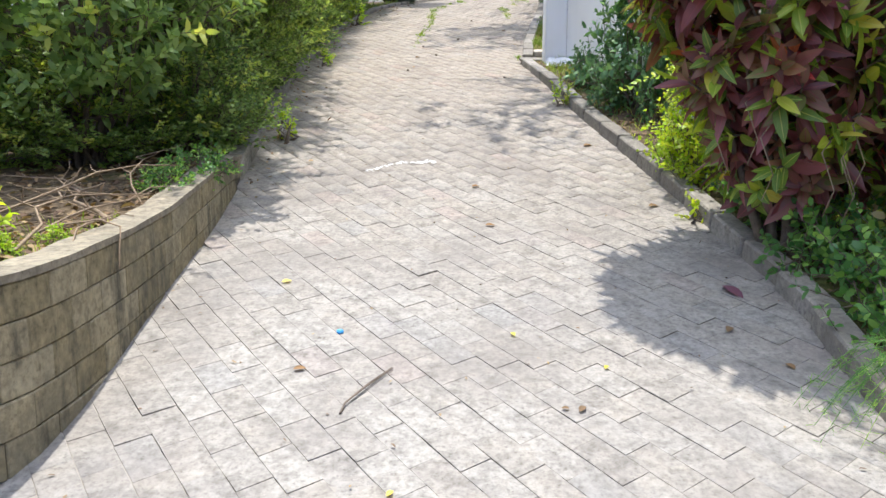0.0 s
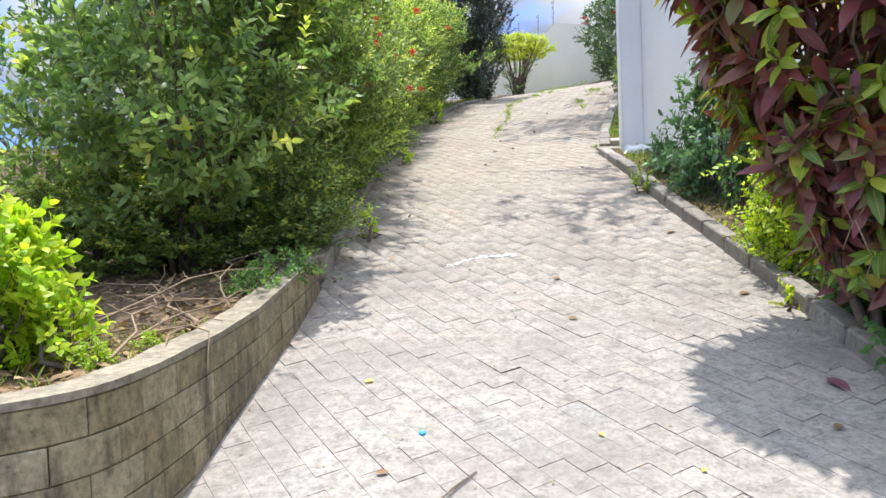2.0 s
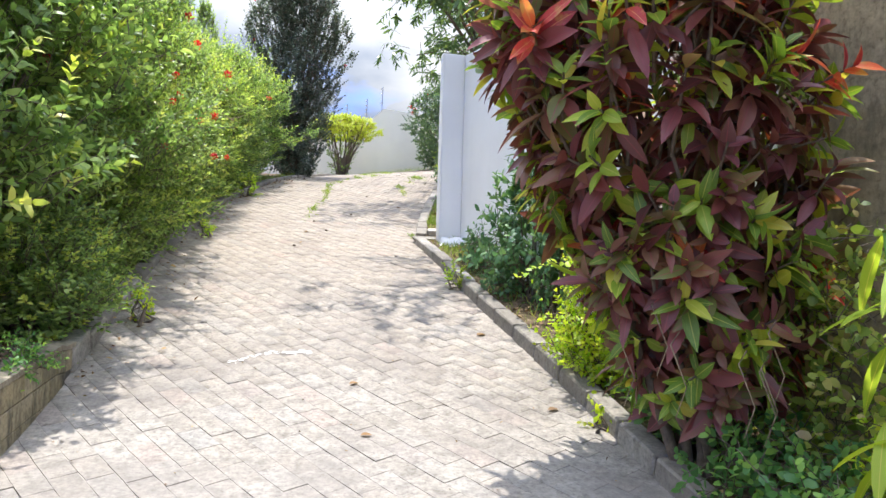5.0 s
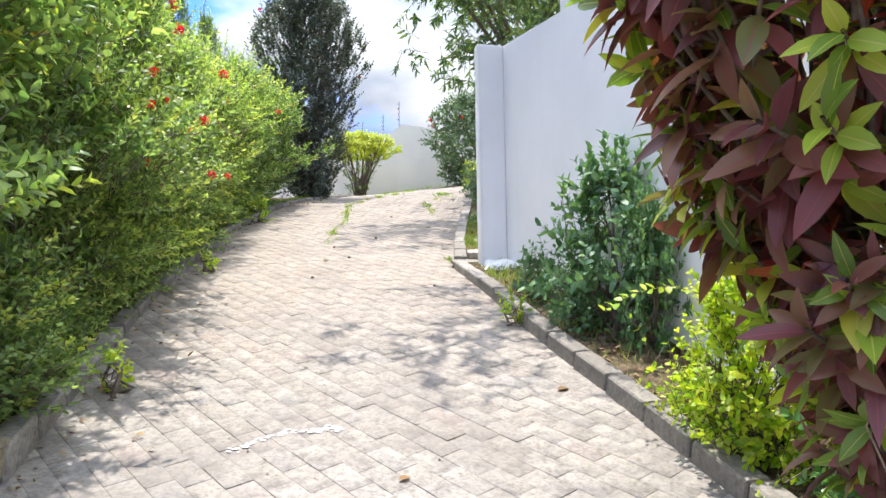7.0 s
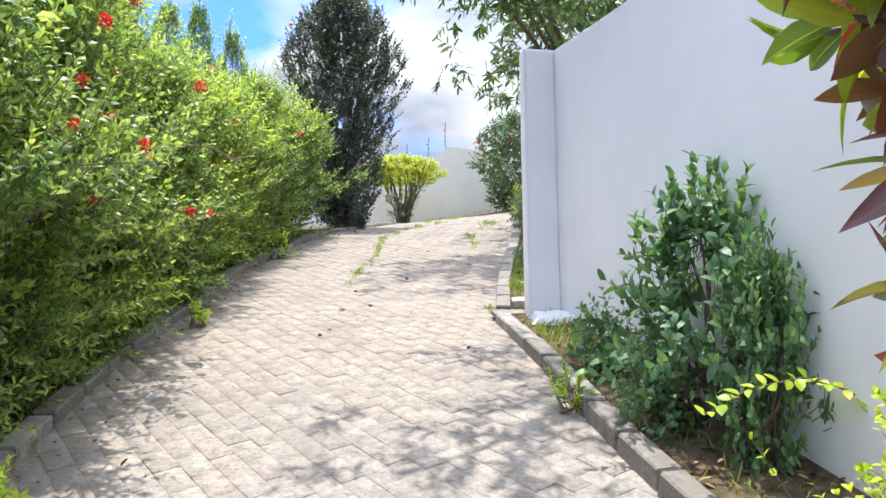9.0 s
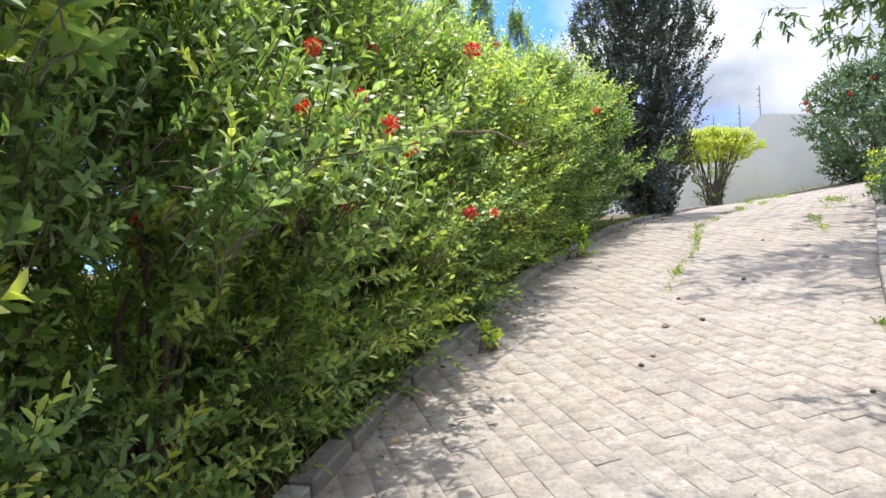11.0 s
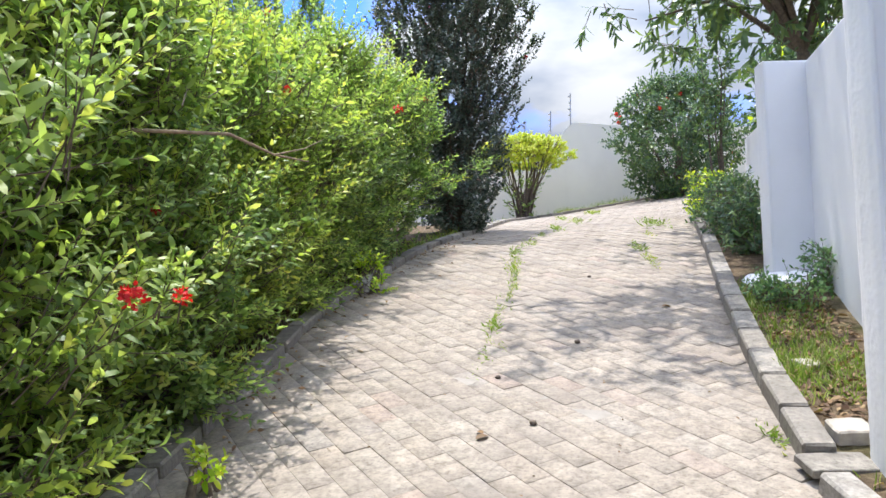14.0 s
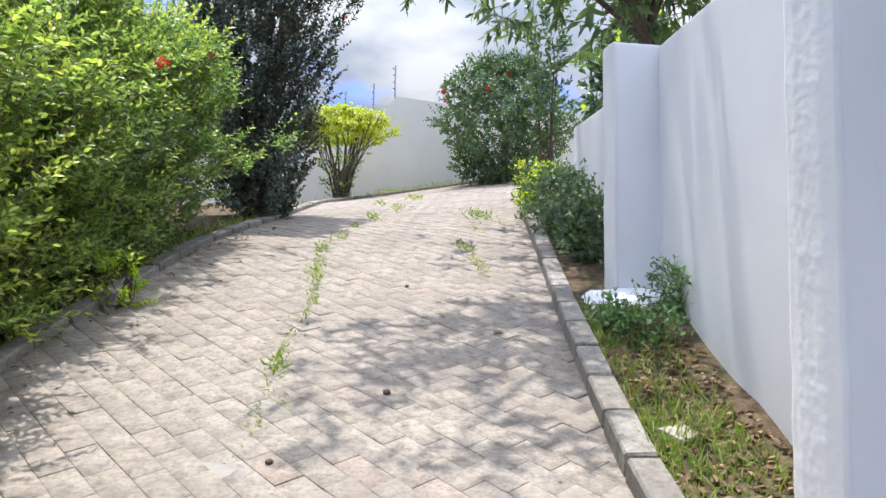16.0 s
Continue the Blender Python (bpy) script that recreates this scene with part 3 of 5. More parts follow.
# ---- plants ----
def shoots(rng, n, shape, spread=0.5, rise=0.7, depth=0.55, clump=1):
    """Feet and directions of leafy shoots in a body of revolution. shape(h, angle) gives the radius at height share h."""
    h = rng.random(n) ** 0.85
    a = rng.random(n) * 2 * math.pi
    f = 1 - depth * rng.random(n) ** 2
    r = shape(h, a) * f
    out = np.stack([np.cos(a), np.sin(a), np.zeros(n)], 1)
    P = out * r[:, None]
    if clump > 1:      # gather the shoots on branchlets that leave gaps between them
        lead = np.repeat(np.arange(0, n, clump), clump)[:n]
        h0, a0, f0 = h[lead], a[lead], 1 - 0.3 * rng.random(n)[lead]
        s = rng.random(n)
        r0 = shape(h0, a0) * f0
        h = np.clip(h0 + (s - 0.6) * 0.09 + rng.normal(size=n) * 0.018, 0, 1.04)
        side = rng.normal(size=n) * 0.085
        r = r0 * (0.62 + 0.42 * s)
        a = a0 + side / np.maximum(r0, 0.1)
        f = f0 * (0.62 + 0.42 * s)
        out = np.stack([np.cos(a), np.sin(a), np.zeros(n)], 1)
        P = out * r[:, None]
        loose = rng.random(n) < 0.3
        P[loose] *= rng.uniform(0.4, 1.0, n)[loose][:, None]
    D = unit(out * (0.75 - 0.35 * h)[:, None] + np.array([0, 0, 1.0]) * rise * (0.5 + 0.8 * h)[:, None] + rng.normal(size=(n, 3)) * spread * 0.6)
    return P, h, D, f


def leafy(rng, P, D, length, pairs, L, W, splay=(1.05, 0.5), fold=0.25, curl=0.15, fine=False, jitter=0.25):
    """Opposite leaf pairs along every shoot. Returns leaf arrays as one row for each shoot and pair."""
    n = len(P)
    U = unit(np.cross(D, rng.normal(size=(n, 3))))
    W2 = np.cross(D, U)
    length = np.broadcast_to(length, n)
    bp, bd, bn, bl, bk = [], [], [], [], []
    for k in range(pairs):
        s = (k + 0.4) / pairs
        ang = splay[0] + (splay[1] - splay[0]) * s
        for sign in (1, -1):
            side = (U if k % 2 else W2) * sign
            side = unit(side + rng.normal(size=(n, 3)) * jitter)
            a = ang + rng.normal(size=n) * 0.15
            ca, sa = np.cos(a)[:, None], np.sin(a)[:, None]
            bp.append(P + D * (length * s)[:, None])
            bd.append(unit(D * ca + side * sa))
            bn.append(D * sa - side * ca)
            bl.append(np.full(n, 1.0 - 0.35 * s) * rng.uniform(0.75, 1.15, n))
            bk.append(np.full(n, s))
    bp, bd, bn, bl, bk = (np.concatenate(q) for q in (bp, bd, bn, bl, bk))
    return bp, bd, bn, bl * L, bl * W, bk


def lumpy(rng, radius, lumps=0.22, waist=None):
    ph = rng.random(6) * 6.28
    def shape(h, a):
        body = np.interp(h, *zip(*waist)) if waist else np.sqrt(np.clip(1 - (2 * h - 0.9) ** 2 * 0.75, 0.05, 1))
        wob = 1 + lumps * (0.5 * np.sin(3 * a + 5 * h + ph[0]) + 0.4 * np.sin(5 * a - 9 * h + ph[1]) + 0.35 * np.sin(2 * a + 14 * h + ph[2]) + 0.3 * np.sin(9 * a + 17 * h + ph[3]))
        return radius * body * wob
    return shape


def stems_for(rng, P, count, height, root=0.08, r0=0.022):
    """Woody limbs from the foot up into the crown."""
    pieces = []
    for k in range(count):
        q = P[rng.integers(len(P))] * np.array([0.8, 0.8, 0.95])
        a = rng.random() * 6.28
        b = np.array([math.cos(a) * root, math.sin(a) * root, -0.05])
        m1 = b + (q - b) * 0.35 + np.array([0, 0, 0.12 * height]) * 0.4 + rng.normal(size=3) * 0.03
        m2 = b + (q - b) * 0.7 + rng.normal(size=3) * 0.04
        pieces.append(limb([b, m1, m2, q], r0 * rng.uniform(0.7, 1.2), 0.004, 5))
    return joined(*pieces)


def flower_head(parent, place, rng, size=0.06):
    """A round head of small red flowers."""
    n = 64
    D = unit(rng.normal(size=(n, 3)) + np.array([0, 0, 0.3]))
    v, t, b = leaves(np.asarray(place) + D * size * rng.uniform(0.3, 0.7, (n, 1)), unit(rng.normal(size=(n, 3)) * 0.7 + D), D, size * 0.42, size * 0.3, 0.1, 0.1)
    return tri_mesh("flower", v, t, M_PETAL, parent, "red flower head")


def bush(name, label, category, seed, radius, height, n, leaf=(0.055, 0.02), pairs=6, shoot=(0.14, 0.3), mats=(None, None), young=0.35, waist=None, lumps=0.22, flowers=0, stems=14, group="", fine=False, depth=0.55, rise=0.7, base=0.0, bark=None, whips=0, spread=0.5, clump=1, canes=0, cane=(0.4, 0.7)):
    """A leafy shrub with stems, crown and bright young shoots, standing at the origin."""
    rng = np.random.default_rng(seed)
    ob = thing(name, (0, 0, 0), label, category, group)
    P, h, D, f = shoots(rng, n, lumpy(rng, radius, lumps, waist), spread, rise, depth, clump)
    P[:, 2] = base + h * (height - base)
    if whips:
        k = rng.choice(np.nonzero(h > 0.6)[0], whips, replace=False)
        D[k] = unit(D[k] * 0.3 + np.array([0, 0, 1.0]))
        P[k, 2] += rng.uniform(0, 0.12, whips) * height
    length = rng.uniform(*shoot, n)
    bp, bd, bn, bl, bw, bk = leafy(rng, P, D, length, pairs, *leaf, fine=fine)
    new_growth = np.tile((rng.random(n) < young) & (f > 0.72), pairs * 2) & (bk > 0.35)
    for part_name, keep, mat in (("crown", ~new_growth, mats[0]), ("young_growth", new_growth, mats[1])):
        if keep.any():
            v, t, b = leaves(bp[keep], bd[keep], bn[keep], bl[keep], bw[keep], fine=fine)
            made = tri_mesh(part_name, v, t, mat, ob, blade=b)
            if part_name == "young_growth":
                tagged(made, kind="stuff")
    v, t = joined(stems_for(rng, P, stems, height), rods(P - D * 0.08, P + D * length[:, None] * 0.9, 0.0035, 0.0015, 3))
    tri_mesh("woody_frame", v, t, bark or M_BARK, ob)
    for k in rng.choice(np.nonzero((h > 0.4) & (f > 0.6))[0], canes, replace=False):
        p, l = P[k] * np.array([0.8, 0.8, 1.0]), rng.uniform(*cane)
        d = unit(np.array([0, 0, 1.0]) + rng.normal(size=3) * 0.25 + P[k] * np.array([0.6, 0.6, 0]) * (1.5 - h[k]))
        q = leafy(rng, p[None], d[None], l, 11, leaf[0] * 0.95, leaf[1], splay=(1.1, 0.4))
        v, t, b = leaves(*q[:5])
        v2, t2 = limb([p - d * 0.2, p + d * l * 0.5 + rng.normal(size=3) * 0.015, p + d * l], 0.004, 0.0015, 4)
        v, t = joined((v, t), (v2, t2))
        tri_mesh("tall_shoot", v, t, mats[1] if k % 3 == 0 else mats[0], ob)
    outer = np.nonzero((f > 0.85) & (h > 0.25))[0]
    for k in rng.choice(outer, flowers, replace=False):
        flower_head(ob, P[k] + D[k] * length[k], rng, rng.uniform(0.03, 0.05))
    return ob


def stand(ob, x, y, turn=0.0, size=(1, 1, 1), sink=0.02):
    z = float(land_z(x, y)) - sink
    ob.matrix_basis = Matrix.LocRotScale((x, y, z), Euler((0, 0, turn)), size)
    return ob


def stand_copy(ob, x, y, turn, size=(1, 1, 1)):
    made = copy_thing(ob, Matrix())
    return stand(made, x, y, turn, size)


HEDGE_WAIST = ((0, 0.55), (0.12, 0.72), (0.32, 0.93), (0.55, 1.0), (0.8, 0.86), (0.95, 0.55), (1, 0.3))
HEDGE = "hedge shrubs along the drive"
hedge_label = "dense green hedge shrub with yellow-green young shoots"
variants = [bush("hedge_shrub", hedge_label, "shrub", 10 + k, 0.90, 2.6, 1850, (0.074, 0.028), 8, (0.16, 0.44), (M_HEDGE, M_YOUNG), 0.34, HEDGE_WAIST, 0.4, flowers=f, whips=40, spread=0.6, clump=14, canes=22, cane=(0.3, 0.6), group=HEDGE)
            for k, f in ((0, 0), (1, 4), (2, 28))]
variants.append(bush("hedge_shrub", "broad dark green shrub with large glossy leaves above the bed", "shrub", 14, 0.98, 2.55, 1350, (0.098, 0.043), 6, (0.14, 0.36), (M_HEDGE, M_YOUNG), 0.22, ((0, 0.6), (0.15, 0.9), (0.5, 1.0), (0.8, 0.86), (0.95, 0.6), (1, 0.3)), 0.3, whips=30, spread=0.6, clump=10, stems=24, canes=10, cane=(0.3, 0.5), group=HEDGE, base=0.3))
rng_h = random.Random(4)
hedge_rows = [(-2.3, 5.1, 1.12, 1.1, 3), (-2.05, 6.1, 0.98, 1.08, 1), (-2.1, 6.95, 1.0, 1.02, 2), (-2.05, 7.8, 0.98, 0.93, 2), (-2.15, 8.7, 0.98, 0.86, 0), (-2.05, 9.6, 0.98, 0.82, 1), (-2.1, 10.5, 0.98, 0.80, 0), (-2.0, 11.4, 1.0, 0.80, 1), (-1.95, 12.3, 1.0, 0.78, 0), (-1.85, 13.2, 1.0, 0.75, 1), (-1.65, 14.1, 0.95, 0.72, 0)]
back_rows = [(-3.5, 8.6, 1.05, 0.9, 1), (-3.5, 10.4, 1.05, 0.85, 0), (-3.4, 12.2, 1.1, 0.82, 2), (-3.2, 13.9, 1.1, 0.8, 0), (-2.7, 15.2, 1.05, 0.76, 1)]
used = set()
for x, y, s, tall, k in hedge_rows + back_rows:
    size = (s, s, tall * rng_h.uniform(0.95, 1.05))
    turn = rng_h.random() * 6.28
    if k in used:
        stand_copy(variants[k], x, y, turn, size)
    else:
        stand(variants[k], x, y, turn, size)
        used.add(k)

# low growth that closes the foot of the hedge
skirt = bush("low_hedge_shrub", "low green leafy growth at the foot of the hedge", "shrub", 17, 0.62, 1.05, 620, (0.066, 0.034), 6, (0.14, 0.34), (M_HEDGE, M_YOUNG), 0.35, HEDGE_WAIST, 0.3, stems=10, clump=8, group="low growth at the hedge foot")
stand(skirt, -2.25, 5.0, 0.3, (0.9, 0.9, 0.55))
for x, y, turn, s in ((-2.95, 4.95, 2.1, 0.9), (-1.75, 5.55, 3.7, 0.9), (-2.5, 5.6, 1.1, 1.2)):
    stand_copy(skirt, x, y, turn, (s, s, s * 0.7))

# dark multi-stemmed tree at the hedge's end
DARK_WAIST = ((0, 0.36), (0.12, 0.5), (0.35, 0.72), (0.6, 1.0), (0.75, 1.0), (0.9, 0.7), (1, 0.3))
stand(bush("ornamental_tree", "dark purplish-green small-leaved tree with many upright stems and red flowers", "tree", 31, 0.88, 4.0, 3300, (0.078, 0.040), 6, (0.12, 0.3), (M_DARK, M_DARK), 0.0, DARK_WAIST, 0.26, flowers=12, stems=34, whips=30, depth=0.8, rise=1.2), -0.90, 15.9)

# golden umbrella bush by the far wall
GOLD_WAIST = ((0, 0.7), (0.3, 1.0), (0.7, 0.9), (1, 0.5))
stand(bush("golden_bush", "golden-yellow flat-topped bush on thin bare stems", "bush", 41, 0.68, 1.28, 760, (0.07, 0.034), 5, (0.05, 0.14), (M_YELLOW, M_YELLOW), 0.0, GOLD_WAIST, 0.28, stems=26, base=0.88, rise=0.6), 0.07, 21.3, 0, (1.24, 1.24, 1.24))
stand(bush("low_bush_stems", "grey-green thin understorey of the golden bush", "bush", 42, 0.42, 0.95, 110, (0.06, 0.03), 4, (0.08, 0.2), (M_HEDGE, M_HEDGE), 0.0, ((0, 0.25), (1, 1.0)), 0.2, stems=16), 0.05, 21.3, 0, (1.24, 1.24, 1.24))

# flowering shrub at the bend
stand(bush("hibiscus_shrub", "dark green rounded shrub with red flowers beside the wall", "shrub", 51, 1.0, 1.85, 1750, (0.075, 0.042), 5, (0.12, 0.28), (M_TREE, M_TREE), 0.0, ((0, 0.35), (0.3, 0.85), (0.55, 1.0), (0.8, 0.8), (1, 0.3)), 0.36, flowers=18, stems=16, whips=8, rise=0.3, spread=0.8), 3.05, 21.0, 0, (1.12, 1.12, 1.25))

# rose-like shrub against the white wall
ROSE_WAIST = ((0, 0.45), (0.2, 0.95), (0.55, 0.9), (0.8, 0.55), (1, 0.25))
rose_shrub = stand(bush("garden_shrub", "dark green leafy shrub with tall open shoots against the white wall", "shrub", 61, 0.44, 0.95, 150, (0.118, 0.058), 4, (0.15, 0.36), (M_SHRUB, M_SHRUB), 0.0, ROSE_WAIST, 0.3, stems=16, whips=14, rise=0.6, canes=14, cane=(0.35, 0.6), group="shrubs against the white wall"), 1.73, 6.85, 0.0, (0.85, 0.85, 1.0))
stand_copy(rose_shrub, 1.80, 6.42, 2.2, (0.4, 0.4, 0.8))


def croton():
    """The big red-leaved shrub that leans over the kerb."""
    rng = np.random.default_rng(71)
    ob = thing("croton_shrub", (0, 0, 0), "large croton with glossy burgundy, red and yellow-green leaves", "shrub")
    shape = lumpy(rng, 0.66, 0.24, ((0, 0.6), (0.2, 0.85), (0.55, 1.0), (0.85, 0.95), (1, 0.6)))
    n = 620
    P, h, D, f = shoots(rng, n, shape, 0.5, 0.7, 0.45)
    P *= np.interp(h, (0, 0.5), (0.55, 1.0))[:, None]
    P[:, 0] = np.maximum(P[:, 0] + np.interp(h, (0, 0.3, 0.52, 0.75, 1.0), (0, -0.13, -0.36, -0.42, -0.45)), np.interp(h, (0.25, 0.52, 1.0), (-0.52, -0.94, -1.0)))
    P[:, 1] *= np.where(P[:, 1] > 0, 0.74, 0.95)
    P[:, 2] = 0.28 + h * 2.6
    length = rng.uniform(0.10, 0.24, n)
    pairs = 6
    bp, bd, bn, bl, bw, bk = leafy(rng, P, D, length, pairs, 0.205, 0.068, splay=(1.45, 0.5), fine=True, jitter=0.45)
    bd = unit(bd - np.array([0, 0, 0.75]) * (1 - bk)[:, None])
    m = len(bk)
    bl, bw = bl * rng.uniform(0.7, 1.25, m), bw * rng.uniform(0.75, 1.3, m)
    dice = rng.random(n)
    red = np.tile(dice < np.interp(h, (0.45, 0.75, 1.0), (0.04, 0.30, 0.46)), pairs * 2) & (bk > 0.25)
    green = np.tile((dice > 0.48) & (f > 0.6), pairs * 2) & (bk > 0.25) & ~red
    for part_name, keep, mat, note in (("crown", ~green & ~red, M_CROTON, "dark burgundy leaves"), ("young_growth", green, M_CROTON_YOUNG, "green leaves with yellow veins"), ("red_growth", red, M_CROTON_RED, "bright red and orange leaves")):
        v, t, b = leaves(bp[keep], bd[keep], bn[keep], bl[keep], bw[keep], 0.18, 0.24, True)
        tagged(tri_mesh(part_name, v, t, mat, ob, note, blade=b), kind="stuff")
    v, t = joined(stems_for(rng, P, 26, 2.4, 0.16, 0.025), rods(P - D * 0.2, P + D * length[:, None], 0.009, 0.005, 5))
    tri_mesh("woody_frame", v, t, M_BARK, ob)
    for k in range(7):
        a, z = rng.uniform(3.4, 5.2), rng.uniform(0.45, 0.8)
        p = np.array([math.cos(a) * 0.42 - 0.1, math.sin(a) * 0.5, z])
        v, t = limb([p, p + np.array([-0.05, -0.03, -0.05]), p + np.array([0.02, -0.03, -0.22]), p + np.array([-0.02, -0.02, -0.34])], 0.004, 0.002, 5)
        tri_mesh("dead_stem", v, t, M_PALEBARK, ob, "pale dry hanging stem")
    return ob


stand(croton(), 1.84, 4.04)


# ---- trees behind the white wall ----
def wall_tree(name, label, seed, x, y, height, limbs, leaf_n, leaf=(0.20, 0.056)):
    """A tree with a forked trunk; drooping leaf sprays at the ends of its limbs."""
    rng = np.random.default_rng(seed)
    ob = thing(name, (x, y, float(land_z(x, y)) - 0.05), label, "tree")
    fork = np.array([0.05, -0.05, height * 0.5])
    v, t = limb([(0, 0, 0), (0.04, 0.02, height * 0.25), tuple(fork)], 0.08, 0.06, 9)
    tri_mesh("trunk", v, t, M_BARK, ob)
    tips = []
    for end in limbs:
        end = np.array(end, dtype=float)
        mid = fork + (end - fork) * 0.5 + np.array([0, 0, 0.5]) + rng.normal(size=3) * 0.08
        v, t = limb([fork, mid, end], 0.036, 0.01, 7)
        tri_mesh("limb", v, t, M_BARK, ob)
        for k in range(leaf_n):
            s = rng.uniform(0.45, 1.05)
            base = fork + (mid - fork) * min(1, s * 2) if s < 0.5 else mid + (end - mid) * (s - 0.5) * 2
            tips.append(base + rng.normal(size=3) * np.array([0.34, 0.34, 0.24]))
    P = np.array(tips)
    D = unit(rng.normal(size=P.shape) * 0.5 + np.array([0, 0, -0.35]) + unit(P - fork) * 0.5)
    length = rng.uniform(0.2, 0.4, len(P))
    bp, bd, bn, bl, bw, bk = leafy(rng, P, D, length, 5, *leaf, splay=(1.0, 0.5))
    bd = unit(bd - np.array([0, 0, 0.7]))
    v, t, b = leaves(bp, bd, bn, bl, bw, 0.15, 0.2)
    tri_mesh("crown", v, t, M_TREE, ob, blade=b)
    v, t = rods(P - D * 0.15, P + D * length[:, None] * 0.9, 0.006, 0.002, 3)
    tagged(tri_mesh("twig_mass", v, t, M_BARK, ob), kind="stuff")
    return ob


wall_tree("shade_tree", "dark green tree with long drooping leaves behind the white wall", 81, 2.75, 13.9, 3.7,
          ((-1.35, 0.7, 2.55), (-0.9, 0.0, 3.3), (0.2, -0.6, 3.4), (0.9, 0.3, 3.2), (-0.2, 0.9, 3.9), (-2.75, -2.0, 3.7), (-2.1, -1.6, 3.7), (-1.5, -2.1, 3.6), (-2.4, -2.5, 3.8), (-1.0, -1.8, 3.6), (-1.7, -1.7, 3.6), (0.5, -1.5, 3.2), (0.35, -0.5, 2.3), (-0.45, -0.25, 2.35), (0.7, 0.3, 2.5)), 46)
wall_tree("overhanging_tree", "leafy green tree leaning over the wall from behind", 82, 2.9, 9.6, 4.4,
          ((-2.5, -1.7, 3.0), (-2.0, -1.2, 3.0), (-2.8, -2.2, 3.2), (-1.7, -2.2, 3.1), (-1.2, 0.3, 3.6), (0.6, -0.4, 4.2)), 32)

# upright spires behind the hedge
spire = bush("cypress", "narrow upright blue-green conifer behind the hedge", "tree", 91, 0.36, 3.6, 900, (0.07, 0.018), 6, (0.12, 0.26), (M_HEDGE, M_HEDGE), 0.0, ((0, 0.8), (0.5, 1.0), (0.8, 0.6), (1, 0.12)), 0.2, stems=5, rise=2.0, group="conifers behind the hedge", whips=40)
stand(spire, -2.9, 11.2, 0, (1, 1, 0.88))
for x, y, s in ((-3.0, 9.6, 0.92), (-2.8, 12.6, 1.0), (-2.7, 13.6, 1.05), (-2.5, 14.7, 1.0), (-3.2, 8.2, 0.92)):
    stand_copy(spire, x, y, x * 7, (1, 1, s * 0.88))

# tree beyond the bed, on the open side
stand(bush("garden_tree", "broad dark green leafy tree beyond the planting bed", "tree", 95, 1.2, 3.4, 800, (0.09, 0.04), 6, (0.16, 0.4), (M_SHRUB, M_HEDGE), 0.2, HEDGE_WAIST, 0.3, stems=10, base=0.5), -4.6, 7.2)

# ---- planting bed by the low wall ----
stand(bush("lime_bush", "bright lime-green small leafy bush in the bed", "bush", 101, 0.27, 0.55, 230, (0.09, 0.044), 5, (0.08, 0.18), (M_LIME, M_LIME), 0.0, ((0, 0.35), (0.35, 0.9), (0.7, 1.0), (1, 0.5)), 0.25, stems=10), -2.02, 2.75)
weed_plant = stand(bush("weed_plant", "small wilting yellow-green weed in the bed", "weed", 102, 0.13, 0.2, 40, (0.06, 0.03), 3, (0.06, 0.12), (M_LIME, M_HEDGE), 0.0, None, 0.2, stems=4, group="weeds in the bed"), -1.72, 2.78)
for x, y, turn, size in ((-1.56, 2.72, 1.0, 0.42), (-1.48, 2.98, 2.6, 0.35), (-1.95, 2.5, 4.0, 0.6), (-1.8, 2.42, 5.1, 0.45)):
    stand_copy(weed_plant, x, y, turn, (size, size, size))
trailing = stand(bush("trailing_plant", "low dark green plant trailing over the low wall's cap", "plant", 103, 0.24, 0.2, 75, (0.05, 0.024), 5, (0.08, 0.18), (M_CREEPER, M_HEDGE), 0.2, ((0, 1.0), (0.6, 0.9), (1, 0.4)), 0.35, stems=6, rise=0.2, spread=0.9, group="plants trailing over the low wall"), -1.47, 4.2, 0.0, (0.62, 0.75, 0.55))
stand_copy(trailing, -1.43, 4.55, 2.0, (0.75, 0.8, 0.7))


def dead_branch(rng, x, y, length, turn, lift, r=0.009):
    pts = []
    for k in range(6):
        s = k / 5
        px, py = x + math.cos(turn) * length * s + rng.normal() * 0.03, y + math.sin(turn) * length * s + rng.normal() * 0.03
        pts.append((px, py, float(land_z(px, py)) + 0.015 + lift * math.sin(s * 2.4) + rng.normal() * 0.01))
    ob = tagged(new("dead_branch"), "bare dry brown branch lying on the soil", "branch", "dead branches in the bed")
    v, t = limb(pts, r, r * 0.35, 5)
    tri_mesh("stick", v, t, M_PALEBARK, ob)
    for k in (2, 3, 4):
        p = np.array(pts[k])
        q = p + np.array([rng.normal() * 0.12, rng.normal() * 0.12, abs(rng.normal()) * 0.08])
        v, t = limb([p, (p + q) / 2 + rng.normal(size=3) * 0.01, q], r * 0.5, r * 0.2, 4)
        tri_mesh("twig", v, t, M_PALEBARK, ob)


def bare_twig():
    """A leafless twig that sticks out of the hedge."""
    ob = tagged(new("bare_twig"), "thin leafless pale twig sticking out of the hedge", "twig")
    v, t = limb([(-1.5, 8.75, 3.42), (-1.25, 9.05, 3.47), (-1.18, 9.4, 3.46), (-1.12, 9.75, 3.50)], 0.009, 0.004, 6)
    tri_mesh("stem", v, t, M_PALEBARK, ob)
    v, t = limb([(-1.18, 9.4, 3.46), (-1.10, 9.6, 3.53), (-1.04, 9.72, 3.60)], 0.005, 0.002, 5)
    tri_mesh("side_twig", v, t, M_PALEBARK, ob)


bare_twig()


